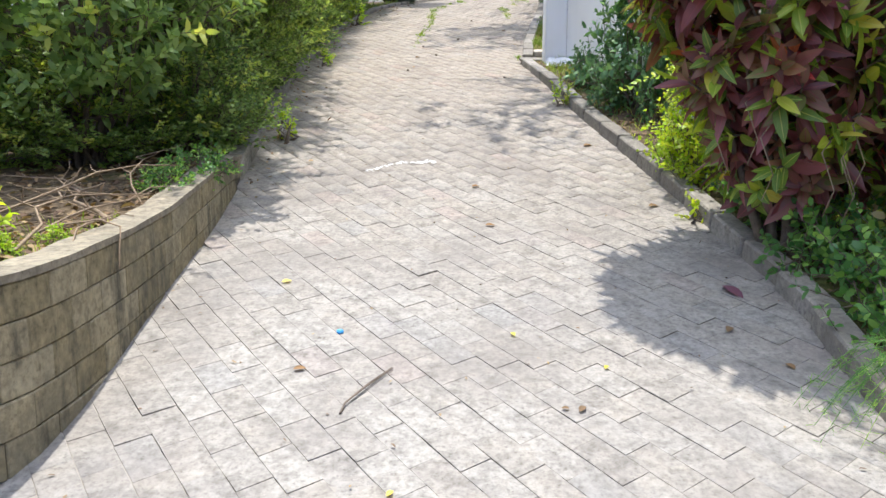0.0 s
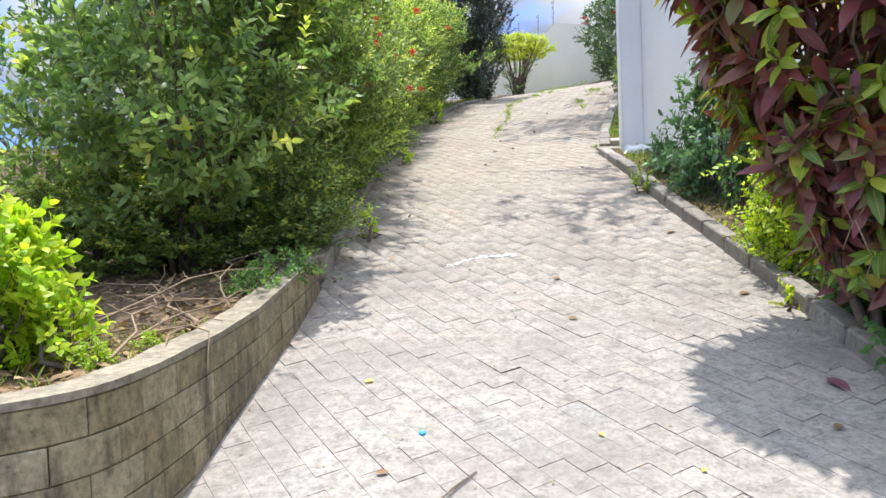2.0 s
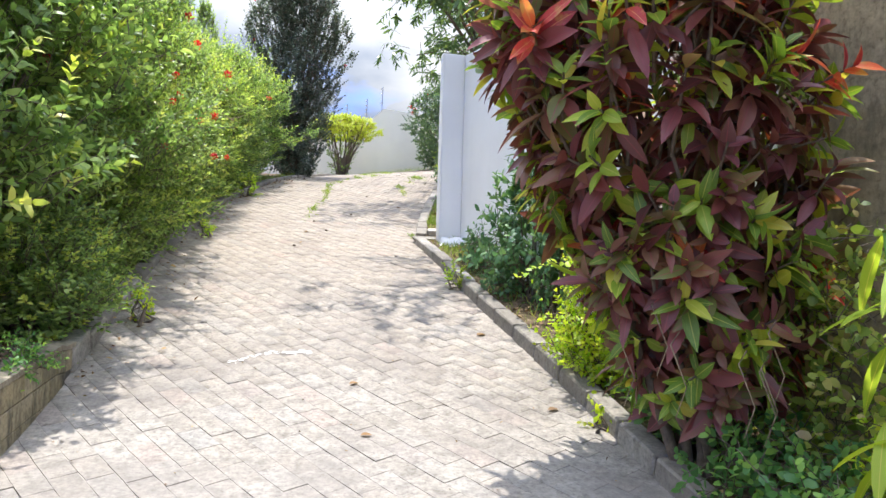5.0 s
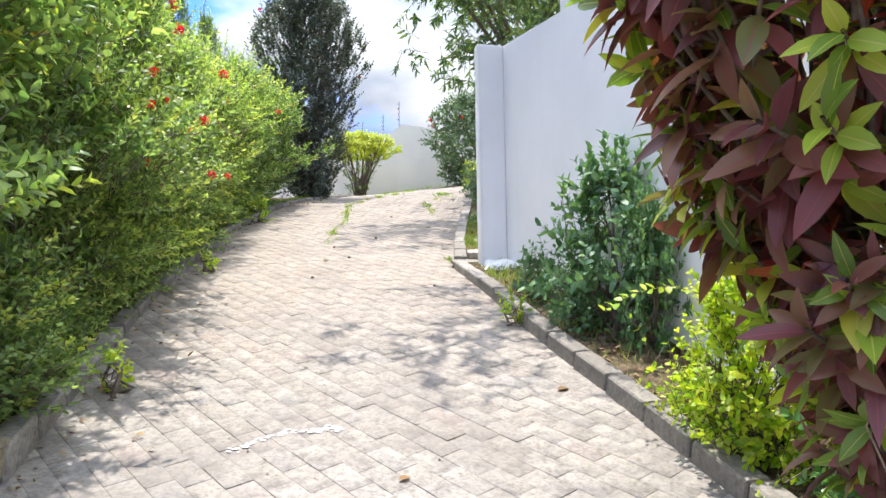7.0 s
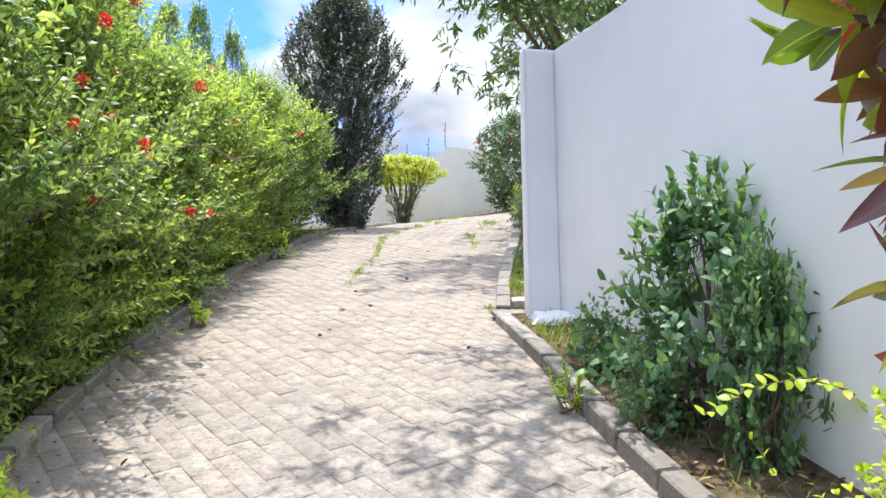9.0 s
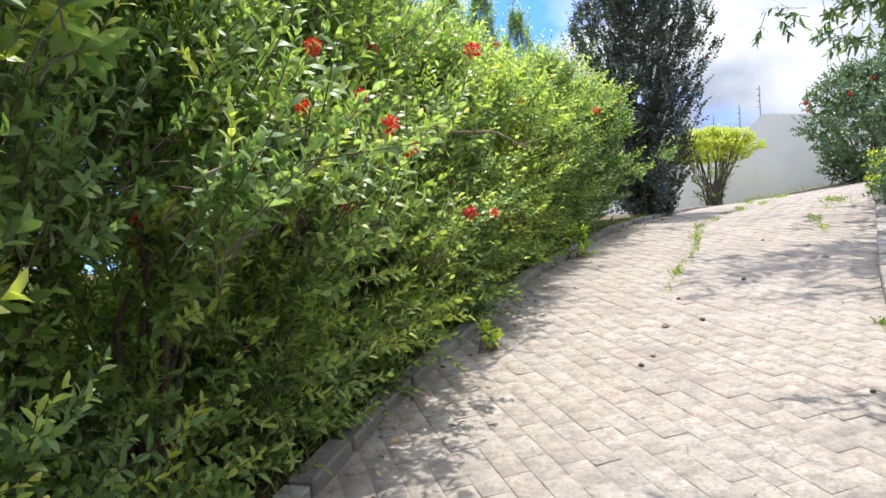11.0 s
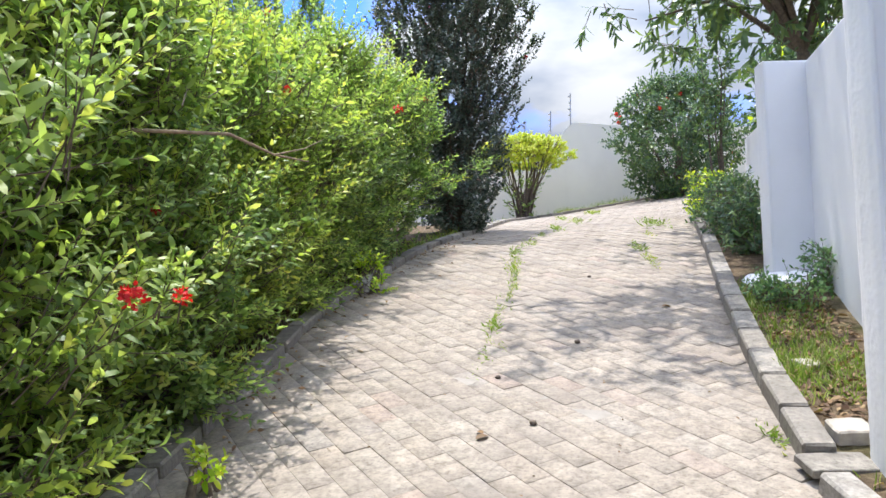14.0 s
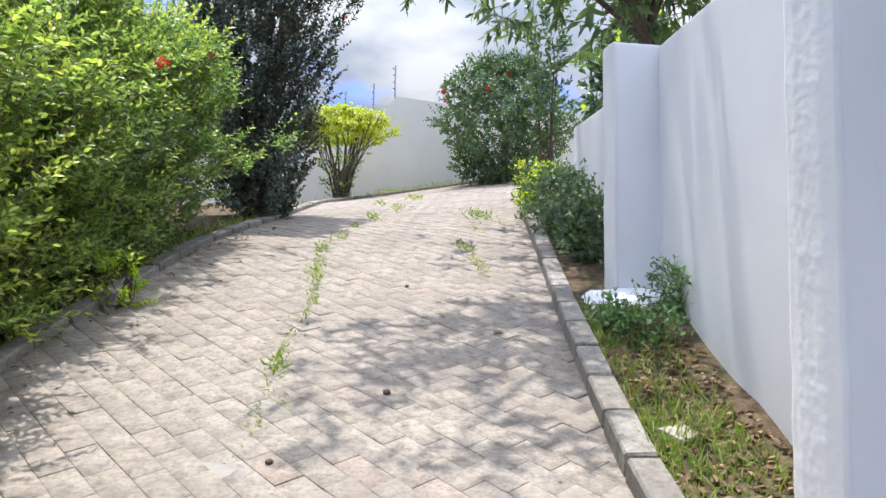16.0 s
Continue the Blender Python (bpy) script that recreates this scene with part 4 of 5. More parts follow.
def wall_twig():
    """A dry twig caught on the low wall's cap."""
    ob = tagged(new("dry_twig"), "pale dry twig hanging over the low wall's cap", "twig")
    z = float(bank_top(3.1))
    v, t = limb([(-1.50, 3.02, z + 0.03), (-1.36, 3.10, z + 0.045), (-1.27, 3.08, z + 0.02), (-1.255, 3.02, z - 0.07), (-1.25, 3.0, z - 0.13)], 0.005, 0.003, 6)
    tri_mesh("stem", v, t, M_PALEBARK, ob)
    v, t = limb([(-1.36, 3.10, z + 0.045), (-1.33, 3.2, z + 0.06), (-1.29, 3.27, z + 0.04)], 0.003, 0.002, 5)
    tri_mesh("side_twig", v, t, M_PALEBARK, ob)


wall_twig()
rng_b = np.random.default_rng(5)
for x, y, l, a, lift, r in ((-1.5, 2.8, 1.1, 1.9, 0.12, 0.010), (-1.6, 3.1, 0.9, 1.3, 0.08, 0.008), (-1.9, 3.0, 1.2, 1.1, 0.2, 0.009), (-1.55, 3.5, 0.8, 2.2, 0.05, 0.016), (-2.2, 3.4, 0.9, 0.3, 0.1, 0.008), (-1.45, 3.7, 0.7, 1.9, 0.15, 0.007), (-2.4, 2.9, 0.8, 0.7, 0.03, 0.014), (-1.7, 3.9, 0.7, 2.9, 0.1, 0.007), (-1.38, 2.75, 0.55, 1.5, 0.05, 0.006)):
    dead_branch(rng_b, x, y, l, a, lift, r * 0.75)


def litter(name, label, category, seed, n, region, size, mat, lift=0.006, flat=0.35):
    """Loose leaves scattered over a stretch of ground."""
    rng = np.random.default_rng(seed)
    P = np.array([region(rng) for _ in range(n)])
    z = land_z(P[:, 0], P[:, 1])
    on_road = (P[:, 0] > left_x(P[:, 1])) & (P[:, 0] < right_x(P[:, 1]))
    z = np.where(on_road, road_z(P[:, 0], P[:, 1]), z) + lift * rng.uniform(0.5, 3, n)
    D = unit(np.stack([rng.normal(size=n), rng.normal(size=n), rng.normal(size=n) * flat * 0.5 + 0.1], 1))
    N = unit(rng.normal(size=(n, 3)) * flat + np.array([0, 0, 1]))
    v, t, b = leaves(np.column_stack([P, z]), D, N, rng.uniform(0.6, 1.2, n) * size, rng.uniform(0.3, 0.5, n) * size, 0.25, 0.2)
    return tagged(tri_mesh(name, v, t, mat, blade=b), label, category, kind="stuff")


def left_bed(rng):
    y = rng.uniform(1.9, 6)
    return (left_x(y) - 0.14 - abs(rng.normal()) * 0.8, y)


def hedge_foot(rng):
    y = rng.uniform(5, 15)
    return (left_x(y) + rng.normal() * 0.2 - 0.05, y)


def right_bed(rng):
    y = rng.uniform(1.5, 9)
    return (right_x(y) + 0.1 + rng.random() * 0.7, y)


def strip(rng):
    y = rng.uniform(9.4, 12)
    return (right_x(y) + 0.14 + rng.random() * 0.5, y)


def drive(rng):
    y = rng.uniform(1, 14)
    w = right_x(y) - left_x(y)
    s = rng.beta(0.6, 0.6)
    return (left_x(y) + 0.03 + s * (w - 0.06), y)


litter("bed_litter", "dry brown leaves scattered over the bed", "leaf litter", 1, 1300, left_bed, 0.065, M_DRYLEAF)
litter("hedge_litter", "fallen leaves along the hedge's kerb", "leaf litter", 2, 700, hedge_foot, 0.045, M_DRYLEAF)
litter("right_bed_litter", "dry leaves under the shrubs", "leaf litter", 3, 500, right_bed, 0.06, M_DRYLEAF)
litter("strip_litter", "dry reddish-brown leaves on the grass strip", "leaf litter", 4, 900, strip, 0.055, M_DRYLEAF)
litter("drive_litter", "tiny leaf fragments scattered on the paving", "leaf litter", 6, 330, drive, 0.022, M_DRYLEAF, 0.003)


def grass_patch(name, label, seed, n, region, height, mat=None, kind="stuff"):
    rng = np.random.default_rng(seed)
    P = np.array([region(rng) for _ in range(n)])
    on_road = (P[:, 0] > left_x(P[:, 1])) & (P[:, 0] < right_x(P[:, 1]))
    z = np.where(on_road, road_z(P[:, 0], P[:, 1]) - 0.006, land_z(P[:, 0], P[:, 1]) - 0.01)
    D = unit(rng.normal(size=(n, 3)) * 0.45 + np.array([0, 0, 1]))
    N = unit(rng.normal(size=(n, 3)))
    v, t, b = leaves(np.column_stack([P, z]), D, N, rng.uniform(0.5, 1.2, n) * height, 0.007, 0.1, 0.35)
    return tagged(tri_mesh(name, v, t, mat or M_GRASS, blade=b), label, "grass", kind=kind)


def strip_grass(rng):
    y = rng.choice([rng.normal(10.2, 0.22), rng.uniform(9.7, 11.9), rng.normal(11.5, 0.3)])
    y = min(max(y, 9.5), 12.0)
    return (right_x(y) + 0.13 + rng.random() ** 1.3 * 0.42, y)


def left_grass(rng):
    y = rng.uniform(1.9, 3.6)
    return (left_x(y) - 0.16 - rng.random() ** 2 * 0.9, y)


def right_grass(rng):
    y = rng.choice([rng.normal(8.4, 0.3), rng.uniform(5, 9)])
    return (right_x(y) + 0.12 + rng.random() * 0.4, y)


def hedge_weeds(rng):
    y = rng.uniform(5.4, 15.5)
    return (left_x(y) - 0.10 - abs(rng.normal()) * 0.12, y)


def open_grass(rng):
    y = rng.uniform(2.5, 14)
    return (left_x(y) - rng.uniform(2.2, 7), y)


grass_patch("grass_strip", "patchy green grass beside the upper kerb", 21, 2200, strip_grass, 0.08)
grass_patch("bed_grass", "thin green weeds along the low wall", 22, 420, left_grass, 0.06)
grass_patch("bed_grass_right", "thin grass between the shrubs and the kerb", 23, 700, right_grass, 0.09)
grass_patch("hedge_grass", "thin weeds growing over the hedge's kerb", 26, 1100, hedge_weeds, 0.11)
grass_patch("lawn_grass", "dry yellowish grass beyond the hedge", 24, 6000, open_grass, 0.13)


def verge_grass(rng):
    x = rng.choice([rng.normal(1.9, 0.35), rng.normal(0.95, 0.12), rng.uniform(-0.5, 3.0)])
    y = float(np.interp(x, (-0.4, -0.08, 0.3, 0.9, 2.0, 3.4), (17.5, 19.5, 20.9, 21.6, 22.0, 22.2)))
    return (x, y + 0.16 + 0.35 * rng.random())


grass_patch("verge_grass", "low green weeds at the foot of the boundary wall", 25, 420, verge_grass, 0.13)


# weeds that grow in the joints
def joint_weed(x, y, n, r, h, seed):
    rng = np.random.default_rng(seed)
    P = np.column_stack([x + rng.normal(size=n) * r * 0.5, y + rng.normal(size=n) * r * 2.2])
    z = road_z(P[:, 0], P[:, 1]) - 0.005
    D = unit(rng.normal(size=(n, 3)) * np.array([0.8, 0.8, 0.3]) + np.array([0, 0, 0.75]))
    v, t, b = leaves(np.column_stack([P, z]), D, unit(rng.normal(size=(n, 3)) + np.array([0, 0, 1])), rng.uniform(0.4, 1.0, n) * h * 0.8, h * 0.13, 0.2, 0.3)
    tagged(tri_mesh("grass_tuft", v, t, M_GRASS, blade=b), "small yellow-green grass tuft in a paving joint", "weed", "weeds in the joints", "stuff")


for k, (x, y, n, r, h) in enumerate(((-0.11, 13.73, 90, 0.06, 0.07), (-0.13, 13.1, 110, 0.08, 0.07), (-0.12, 12.8, 60, 0.05, 0.06), (-0.13, 12.31, 70, 0.05, 0.06), (-0.19, 11.8, 50, 0.05, 0.05), (-0.27, 11.18, 90, 0.05, 0.08), (-0.25, 11.4, 40, 0.05, 0.04), (-0.31, 10.56, 40, 0.04, 0.05), (-0.2, 10.75, 25, 0.03, 0.04), (0.05, 14.4, 70, 0.07, 0.07), (0.41, 15.71, 110, 0.1, 0.08), (0.75, 16.8, 90, 0.12, 0.08), (1.11, 13.8, 110, 0.06, 0.08), (1.13, 13.3, 80, 0.06, 0.07), (1.15, 18.38, 100, 0.12, 0.1), (1.6, 15.6, 160, 0.13, 0.1), (0.6, 17.6, 70, 0.1, 0.08), (0.94, 9.5, 60, 0.03, 0.07), (-0.34, 10.3, 22, 0.03, 0.03), (-0.29, 10.9, 30, 0.03, 0.035), (-0.25, 11.6, 34, 0.03, 0.04), (-0.16, 12.05, 40, 0.03, 0.045), (-0.13, 12.55, 44, 0.03, 0.05), (-0.12, 13.4, 60, 0.04, 0.05), (-0.05, 14.05, 50, 0.05, 0.05), (0.2, 15.0, 60, 0.06, 0.06), (1.12, 13.0, 40, 0.04, 0.05), (1.35, 14.6, 50, 0.06, 0.06))):
    joint_weed(x, y, n, r, h, 300 + k)

# ---- right-hand bed ----
yellow = bush("yellow_green_shrub", "bright yellow-green leafy shrub beside the kerb", "shrub", 111, 0.32, 0.85, 330, (0.06, 0.034), 5, (0.1, 0.24), (M_LIME, M_YOUNG), 0.3, ((0, 0.7), (0.4, 1.0), (1, 0.5)), 0.3, stems=10)
stand(yellow, 1.74, 5.1, 0.4, (0.8, 0.8, 0.85))
stand_copy(yellow, 2.25, 3.0, 2.0, (0.9, 0.9, 0.75))


def leafy_spray(points):
    """An arching twig with paired leaves."""
    rng = np.random.default_rng(112)
    ob = thing("leafy_spray", points[0], "thin arching branch with yellow-green leaves", "branch")
    pts = np.asarray(points) - np.asarray(points[0])
    v, t = limb(pts, 0.006, 0.002, 5)
    tri_mesh("stem", v, t, M_BARK, ob)
    s = np.linspace(1.2, len(pts) - 1, 30) + rng.uniform(-0.06, 0.06, 30)
    P = np.column_stack([np.interp(s, np.arange(len(pts)), pts[:, k]) for k in range(3)])
    side = np.where(np.arange(30) % 2, 1.0, -1.0)[:, None]
    D = unit(np.array([[-0.5, -0.2, 0.15]]) + side * np.array([[0.1, 0.75, 0.35]]) + rng.normal(size=P.shape) * 0.25)
    N = unit(np.array([[-0.1, -0.5, 1.0]]) + rng.normal(size=P.shape) * 0.35)
    v, t, b = leaves(P, D, N, rng.uniform(0.05, 0.085, 30), rng.uniform(0.028, 0.045, 30), 0.12, 0.2, True)
    tri_mesh("leaf_spray", v, t, M_LIME, ob, blade=b)


leafy_spray([(2.02, 6.22, float(land_z(2.02, 6.22))), (2.12, 6.15, 1.67), (1.99, 6.15, 1.76), (1.82, 6.15, 1.81), (1.61, 6.15, 1.77), (1.42, 6.15, 1.67)])


def creeper(name, label, seed, spots, n, height, mat, leaf=(0.06, 0.038), hang=0.0):
    """Low trailing plants over the bed and kerb."""
    rng = np.random.default_rng(seed)
    ob = thing(name, (0, 0, 0), label, "creeper")
    P = []
    for x, y, r in spots:
        q = np.column_stack([x + rng.normal(size=n) * r * 0.5, y + rng.normal(size=n) * r * 0.8])
        inside = np.maximum(q[:, 0] - right_x(q[:, 1]), -0.12)
        z = np.where(inside > 0.12, land_z(q[:, 0], q[:, 1]), road_z(q[:, 0], q[:, 1]) + KERB_RISE(q[:, 1]))
        P.append(np.column_stack([np.maximum(q[:, 0], right_x(q[:, 1]) - 0.02), q[:, 1], z + rng.random(n) ** 1.5 * height]))
    P = np.concatenate(P)
    D = unit(rng.normal(size=P.shape) * 0.7 + np.array([-0.5, -0.3, 0.35]))
    length = rng.uniform(0.08, 0.2, len(P))
    bp, bd, bn, bl, bw, bk = leafy(rng, P, D, length, 3, *leaf, splay=(1.2, 0.6), jitter=0.5)
    v, t, b = leaves(bp, bd, bn, bl, bw, 0.12, 0.15)
    tri_mesh("foliage", v, t, mat, ob, blade=b)
    v, t = rods(P - D * 0.1, P + D * length[:, None], 0.003, 0.0015, 3)
    tagged(tri_mesh("vine_mass", v, t, M_BARK, ob), kind="stuff")
    return ob


creeper("kerb_creeper", "green trailing creeper spilling over the kerb", 121, ((1.92, 3.0, 0.3), (1.98, 3.45, 0.32), (1.88, 3.9, 0.26), (1.86, 4.4, 0.2)), 120, 0.30, M_CREEPER)
creeper("wall_creeper", "tall tangle of green vines against the wall", 122, ((2.3, 3.6, 0.3), (2.4, 3.1, 0.35), (2.5, 2.6, 0.3), (2.35, 4.1, 0.3)), 170, 1.15, M_VINE, (0.07, 0.045))
creeper("bed_creeper", "low yellow-green ground cover at the kerb", 123, ((1.70, 5.0, 0.2), (1.64, 5.4, 0.18)), 90, 0.25, M_LIME, (0.045, 0.03))
creeper("shrub_skirt", "low dark green leaves at the foot of the wall shrub", 124, ((1.5, 6.9, 0.2), (1.62, 7.3, 0.2), (1.45, 7.7, 0.16)), 80, 0.35, M_SHRUB, (0.06, 0.035))
creeper("upper_border", "low mixed green border plants beside the upper kerb", 125, ((2.02, 13.2, 0.2), (2.1, 13.8, 0.24), (2.2, 14.4, 0.28), (2.3, 15.0, 0.3), (2.35, 15.6, 0.3)), 190, 0.48, M_TREE, (0.075, 0.035))
creeper("border_tip", "yellow-green shoots at the end of the border", 126, ((2.1, 15.3, 0.25), (2.25, 15.9, 0.3)), 70, 0.5, M_LIME, (0.06, 0.03))
creeper("pier_plant", "small dark plant at the foot of the second pier", 127, ((2.04, 11.72, 0.08), (2.02, 11.62, 0.09)), 45, 0.30, M_SHRUB, (0.05, 0.022))
creeper("pier_weed", "low dark green weeds beside the pier foot", 128, ((1.58, 11.45, 0.1), (1.72, 11.3, 0.14)), 60, 0.12, M_SHRUB, (0.045, 0.025))


def feathery_fern(x, y):
    rng = np.random.default_rng(131)
    z0 = float(land_z(x, y))
    ob = thing("asparagus_fern", (0, 0, 0), "soft feathery green fern drooping over the kerb", "fern")
    V, T, n0 = [], [], 0
    for k in range(34):
        a = rng.uniform(1.8, 4.6)
        l = rng.uniform(0.3, 0.55)
        s = np.linspace(0, 1, 9)
        pts = np.column_stack([x + np.cos(a) * l * s, y + np.sin(a) * l * s, z0 + 0.35 * np.sin(s * 2.6) * l + 0.16 * s * (1 - s) - 0.42 * l * s * s + 0.08])
        v, t = limb(pts, 0.002, 0.001, 3)
        V.append(v), T.append(t + n0)
        n0 += len(v)
        m = 90
        i = rng.uniform(0.15, 1, m)
        P = np.column_stack([np.interp(i, s, pts[:, c]) for c in range(3)])
        v, t, b = leaves(P, unit(rng.normal(size=(m, 3))), unit(rng.normal(size=(m, 3))), rng.uniform(0.02, 0.045, m), 0.0022, 0, 0)
        V.append(v), T.append(t + n0)
        n0 += len(v)
    tri_mesh("frond_mass", np.concatenate(V), np.concatenate(T), M_CREEPER, ob)


feathery_fern(1.72, 2.45)


def ginger_leaves(x, y):
    """A clump of long arching striped leaves."""
    rng = np.random.default_rng(141)
    z0 = float(land_z(x, y))
    ob = thing("striped_ginger", (0, 0, 0), "variegated ginger with long yellow-green drooping leaves", "plant")
    P, D, N, L = [], [], [], []
    for k in range(6):
        a = rng.uniform(0, 6.28)
        top = np.array([x + math.cos(a) * 0.12, y + math.sin(a) * 0.12, z0 + rng.uniform(0.8, 1.25)])
        v, t = limb([(x + math.cos(a) * 0.03, y + math.sin(a) * 0.03, z0 - 0.05), (top + np.array([x, y, z0 + 0.5])) / 2 * np.array([1, 1, 0]) + np.array([0, 0, z0 + 0.5]), top], 0.009, 0.005, 6)
        tri_mesh("stem", v, t, M_CREEPER, ob)
        for j in range(6):
            b = rng.uniform(0, 6.28)
            P.append(top - np.array([0, 0, 0.12 * j]))
            D.append(unit(np.array([math.cos(b), math.sin(b), rng.uniform(-1.2, 0.2)])))
            N.append(np.array([math.cos(b) * 0.6, math.sin(b) * 0.6, 1.0]))
            L.append(rng.uniform(0.22, 0.34))
    for p, d, n, l in zip(P, D, N, L):
        v, t, b = leaves(p[None], d[None], n[None], np.array([l]), np.array([0.05]), 0.15, 0.25, True)
        tri_mesh("leaf", v, t, M_STRIPED, ob, blade=b)


M_STRIPED = leaf_material("striped_leaf", [(0.0, (0.28, 0.44, 0.04)), (1.0, (0.50, 0.58, 0.06))], 0.4, 0.5, (0.72, 0.66, 0.14))
ginger_leaves(1.95, 2.84)


def sprout(x, y, seed, n=16, h=0.2):
    ob = bush("sprout", "young green shoot growing at the edge of the paving", "weed", seed, h * 0.4, h, n, (0.055, 0.024), 5, (0.06, 0.14), (M_LIME, M_YOUNG), 0.4, None, 0.2, stems=4, group="shoots along the kerbs")
    ob.matrix_basis = Matrix.Translation((x, y, float(road_z(x, y)) - 0.01))


for k, (x, y, n, h) in enumerate(((-1.25, 6.15, 14, 0.16), (-1.28, 12.1, 30, 0.28), (1.14, 7.25, 12, 0.16), (-1.3, 9.0, 8, 0.12), (1.5, 4.55, 8, 0.1))):
    sprout(x, y, 151 + k, n, h)


# yucca-like plant and thin sapling at the bend
def spiky_plant(x, y):
    rng = np.random.default_rng(161)
    z0 = float(land_z(x, y))
    n = 38
    D = unit(np.stack([rng.normal(size=n), rng.normal(size=n), rng.uniform(0.3, 1.6, n)], 1))
    v, t, b = leaves(np.tile([x, y, z0 + 0.05], (n, 1)), D, unit(D * -0.3 + np.array([0, 0, 1])), rng.uniform(0.3, 0.55, n), 0.035, 0.2, 0.2, True)
    ob = thing("yucca", (0, 0, 0), "spiky green plant with long pointed leaves", "plant")
    tri_mesh("leaf_rosette", v, t, M_TREE, ob, blade=b)


spiky_plant(2.85, 16.6)
stand(bush("sapling", "thin tall sapling with sparse hanging leaves", "tree", 171, 0.3, 2.7, 120, (0.12, 0.05), 4, (0.12, 0.3), (M_TREE, M_TREE), 0.0, ((0, 0.15), (0.5, 0.6), (0.8, 1.0), (1, 0.5)), 0.3, stems=5, base=0.7), 2.75, 16.9)
stand(bush("banana_shrub", "broad-leaved green shrub above the wall", "shrub", 172, 0.55, 2.1, 300, (0.17, 0.07), 4, (0.16, 0.34), (M_TREE, M_LIME), 0.12, None, 0.25, stems=8, base=0.8), 3.55, 15.9)


# ---- small things on the drive ----
def stick_on_road():
    ob = tagged(new("fallen_stick"), "thin forked dry stick lying on the paving", "stick")
    def at(x, y, h):
        return (x, y, float(road_z(x, y)) + h)
    v, t = limb([at(-0.355, 2.60, 0.006), at(-0.345, 2.66, 0.01), at(-0.28, 2.76, 0.014), at(-0.19, 2.90, 0.008)], 0.0045, 0.002, 6)
    tri_mesh("stem", v, t, M_BARK, ob)
    v, t = limb([at(-0.33, 2.69, 0.008), at(-0.27, 2.79, 0.012), at(-0.195, 2.905, 0.008)], 0.004, 0.002, 5)
    tri_mesh("side_twig", v, t, M_BARK, ob)


stick_on_road()


def bottle_cap():
    bm = bmesh.new()
    bmesh.ops.create_cone(bm, cap_ends=True, segments=20, radius1=0.016, radius2=0.014, depth=0.011)
    bmesh.ops.bevel(bm, geom=[e for e in bm.edges if e.calc_face_angle(0) > 0.8], offset=0.002, segments=2, affect="EDGES")
    ob = part("bottle_cap", bm, M_BLUE, smooth=True)
    ob.matrix_basis = Matrix.LocRotScale((-0.43, 3.2, float(road_z(-0.43, 3.2)) + 0.005), Euler((0.22, 0.1, 0)), None)
    tagged(ob, "small bright blue plastic bottle cap on the paving", "bottle cap")


bottle_cap()


def fallen_leaf(x, y, size, mat, label, turn, wide=0.42):
    z = float(road_z(x, y)) + 0.008
    d = np.array([[math.cos(turn), math.sin(turn), 0.25 * math.sin(turn)]])
    v, t, b = leaves(np.array([[x, y, z]]), unit(d), np.array([[0, -0.25, 1.0]]), np.array([size]), np.array([size * wide]), 0.25, 0.05, True)
    tagged(tri_mesh("fallen_leaf", v, t, mat, blade=b), label, "leaf", "leaves fallen on the drive")


M_PURPLE = leaf_material("fallen_croton_leaf", [(0.0, (0.14, 0.05, 0.07)), (1.0, (0.18, 0.06, 0.08))], 0.5, 0.2, (0.25, 0.12, 0.12))
M_YELLOWLEAF = leaf_material("fallen_yellow_leaf", [(0.0, (0.65, 0.50, 0.05)), (1.0, (0.75, 0.62, 0.08))], 0.5, 0.3)
fallen_leaf(1.34, 3.66, 0.15, M_PURPLE, "purple-brown fallen leaf on the paving", -1.2)
for x, y, s, a in ((-0.77, 3.68, 0.05, 0.4), (0.3, 3.16, 0.035, 2.0), (0.62, 2.9, 0.03, 1.0), (-0.15, 2.2, 0.03, 4.0)):
    fallen_leaf(x, y, s, M_YELLOWLEAF, "small yellow fallen leaf on the paving", a, 0.6)
for x, y, s, a in ((1.28, 4.77, 0.07, 0.3), (0.47, 2.61, 0.045, 0.9), (0.44, 2.63, 0.03, 3.0), (-0.57, 2.89, 0.05, 0.2), (0.25, 4.45, 0.06, 0.1), (1.1, 6.0, 0.08, 0.5), (-0.3, 9.45, 0.07, 0.7), (-0.27, 9.5, 0.05, 2.2), (-0.3, 8.85, 0.06, 1.9), (0.2, 5.1, 0.06, 0.5), (1.2, 3.2, 0.06, 1.0), (1.35, 2.9, 0.05, 2.0), (0.9, 11.6, 0.07, 0.3)):
    fallen_leaf(x, y, s, M_DRYLEAF, "curled brown fallen leaf on the paving", a, 0.55)


def clod(x, y, r, seed):
    bm = bmesh.new()
    bmesh.ops.create_icosphere(bm, subdivisions=2, radius=r)
    for v in bm.verts:
        v.co *= 1 + 0.35 * noise.noise(v.co / r * 1.4 + Vector((seed, 0, 0)))
        v.co.z *= 0.7
    ob = part("dirt_clod", bm, M_BARK, smooth=True)
    ob.location = (x, y, float(road_z(x, y)) + r * 0.5)
    tagged(ob, "small dark seed pod lying on the paving", "debris", "debris on the drive")


for k, (x, y, r) in enumerate(((-0.05, 9.62, 0.018), (0.245, 10.8, 0.02), (-0.36, 8.7, 0.016), (0.68, 8.36, 0.014), (-0.22, 10.2, 0.016), (0.5, 12.6, 0.015))):
    clod(x, y, r, k * 3)


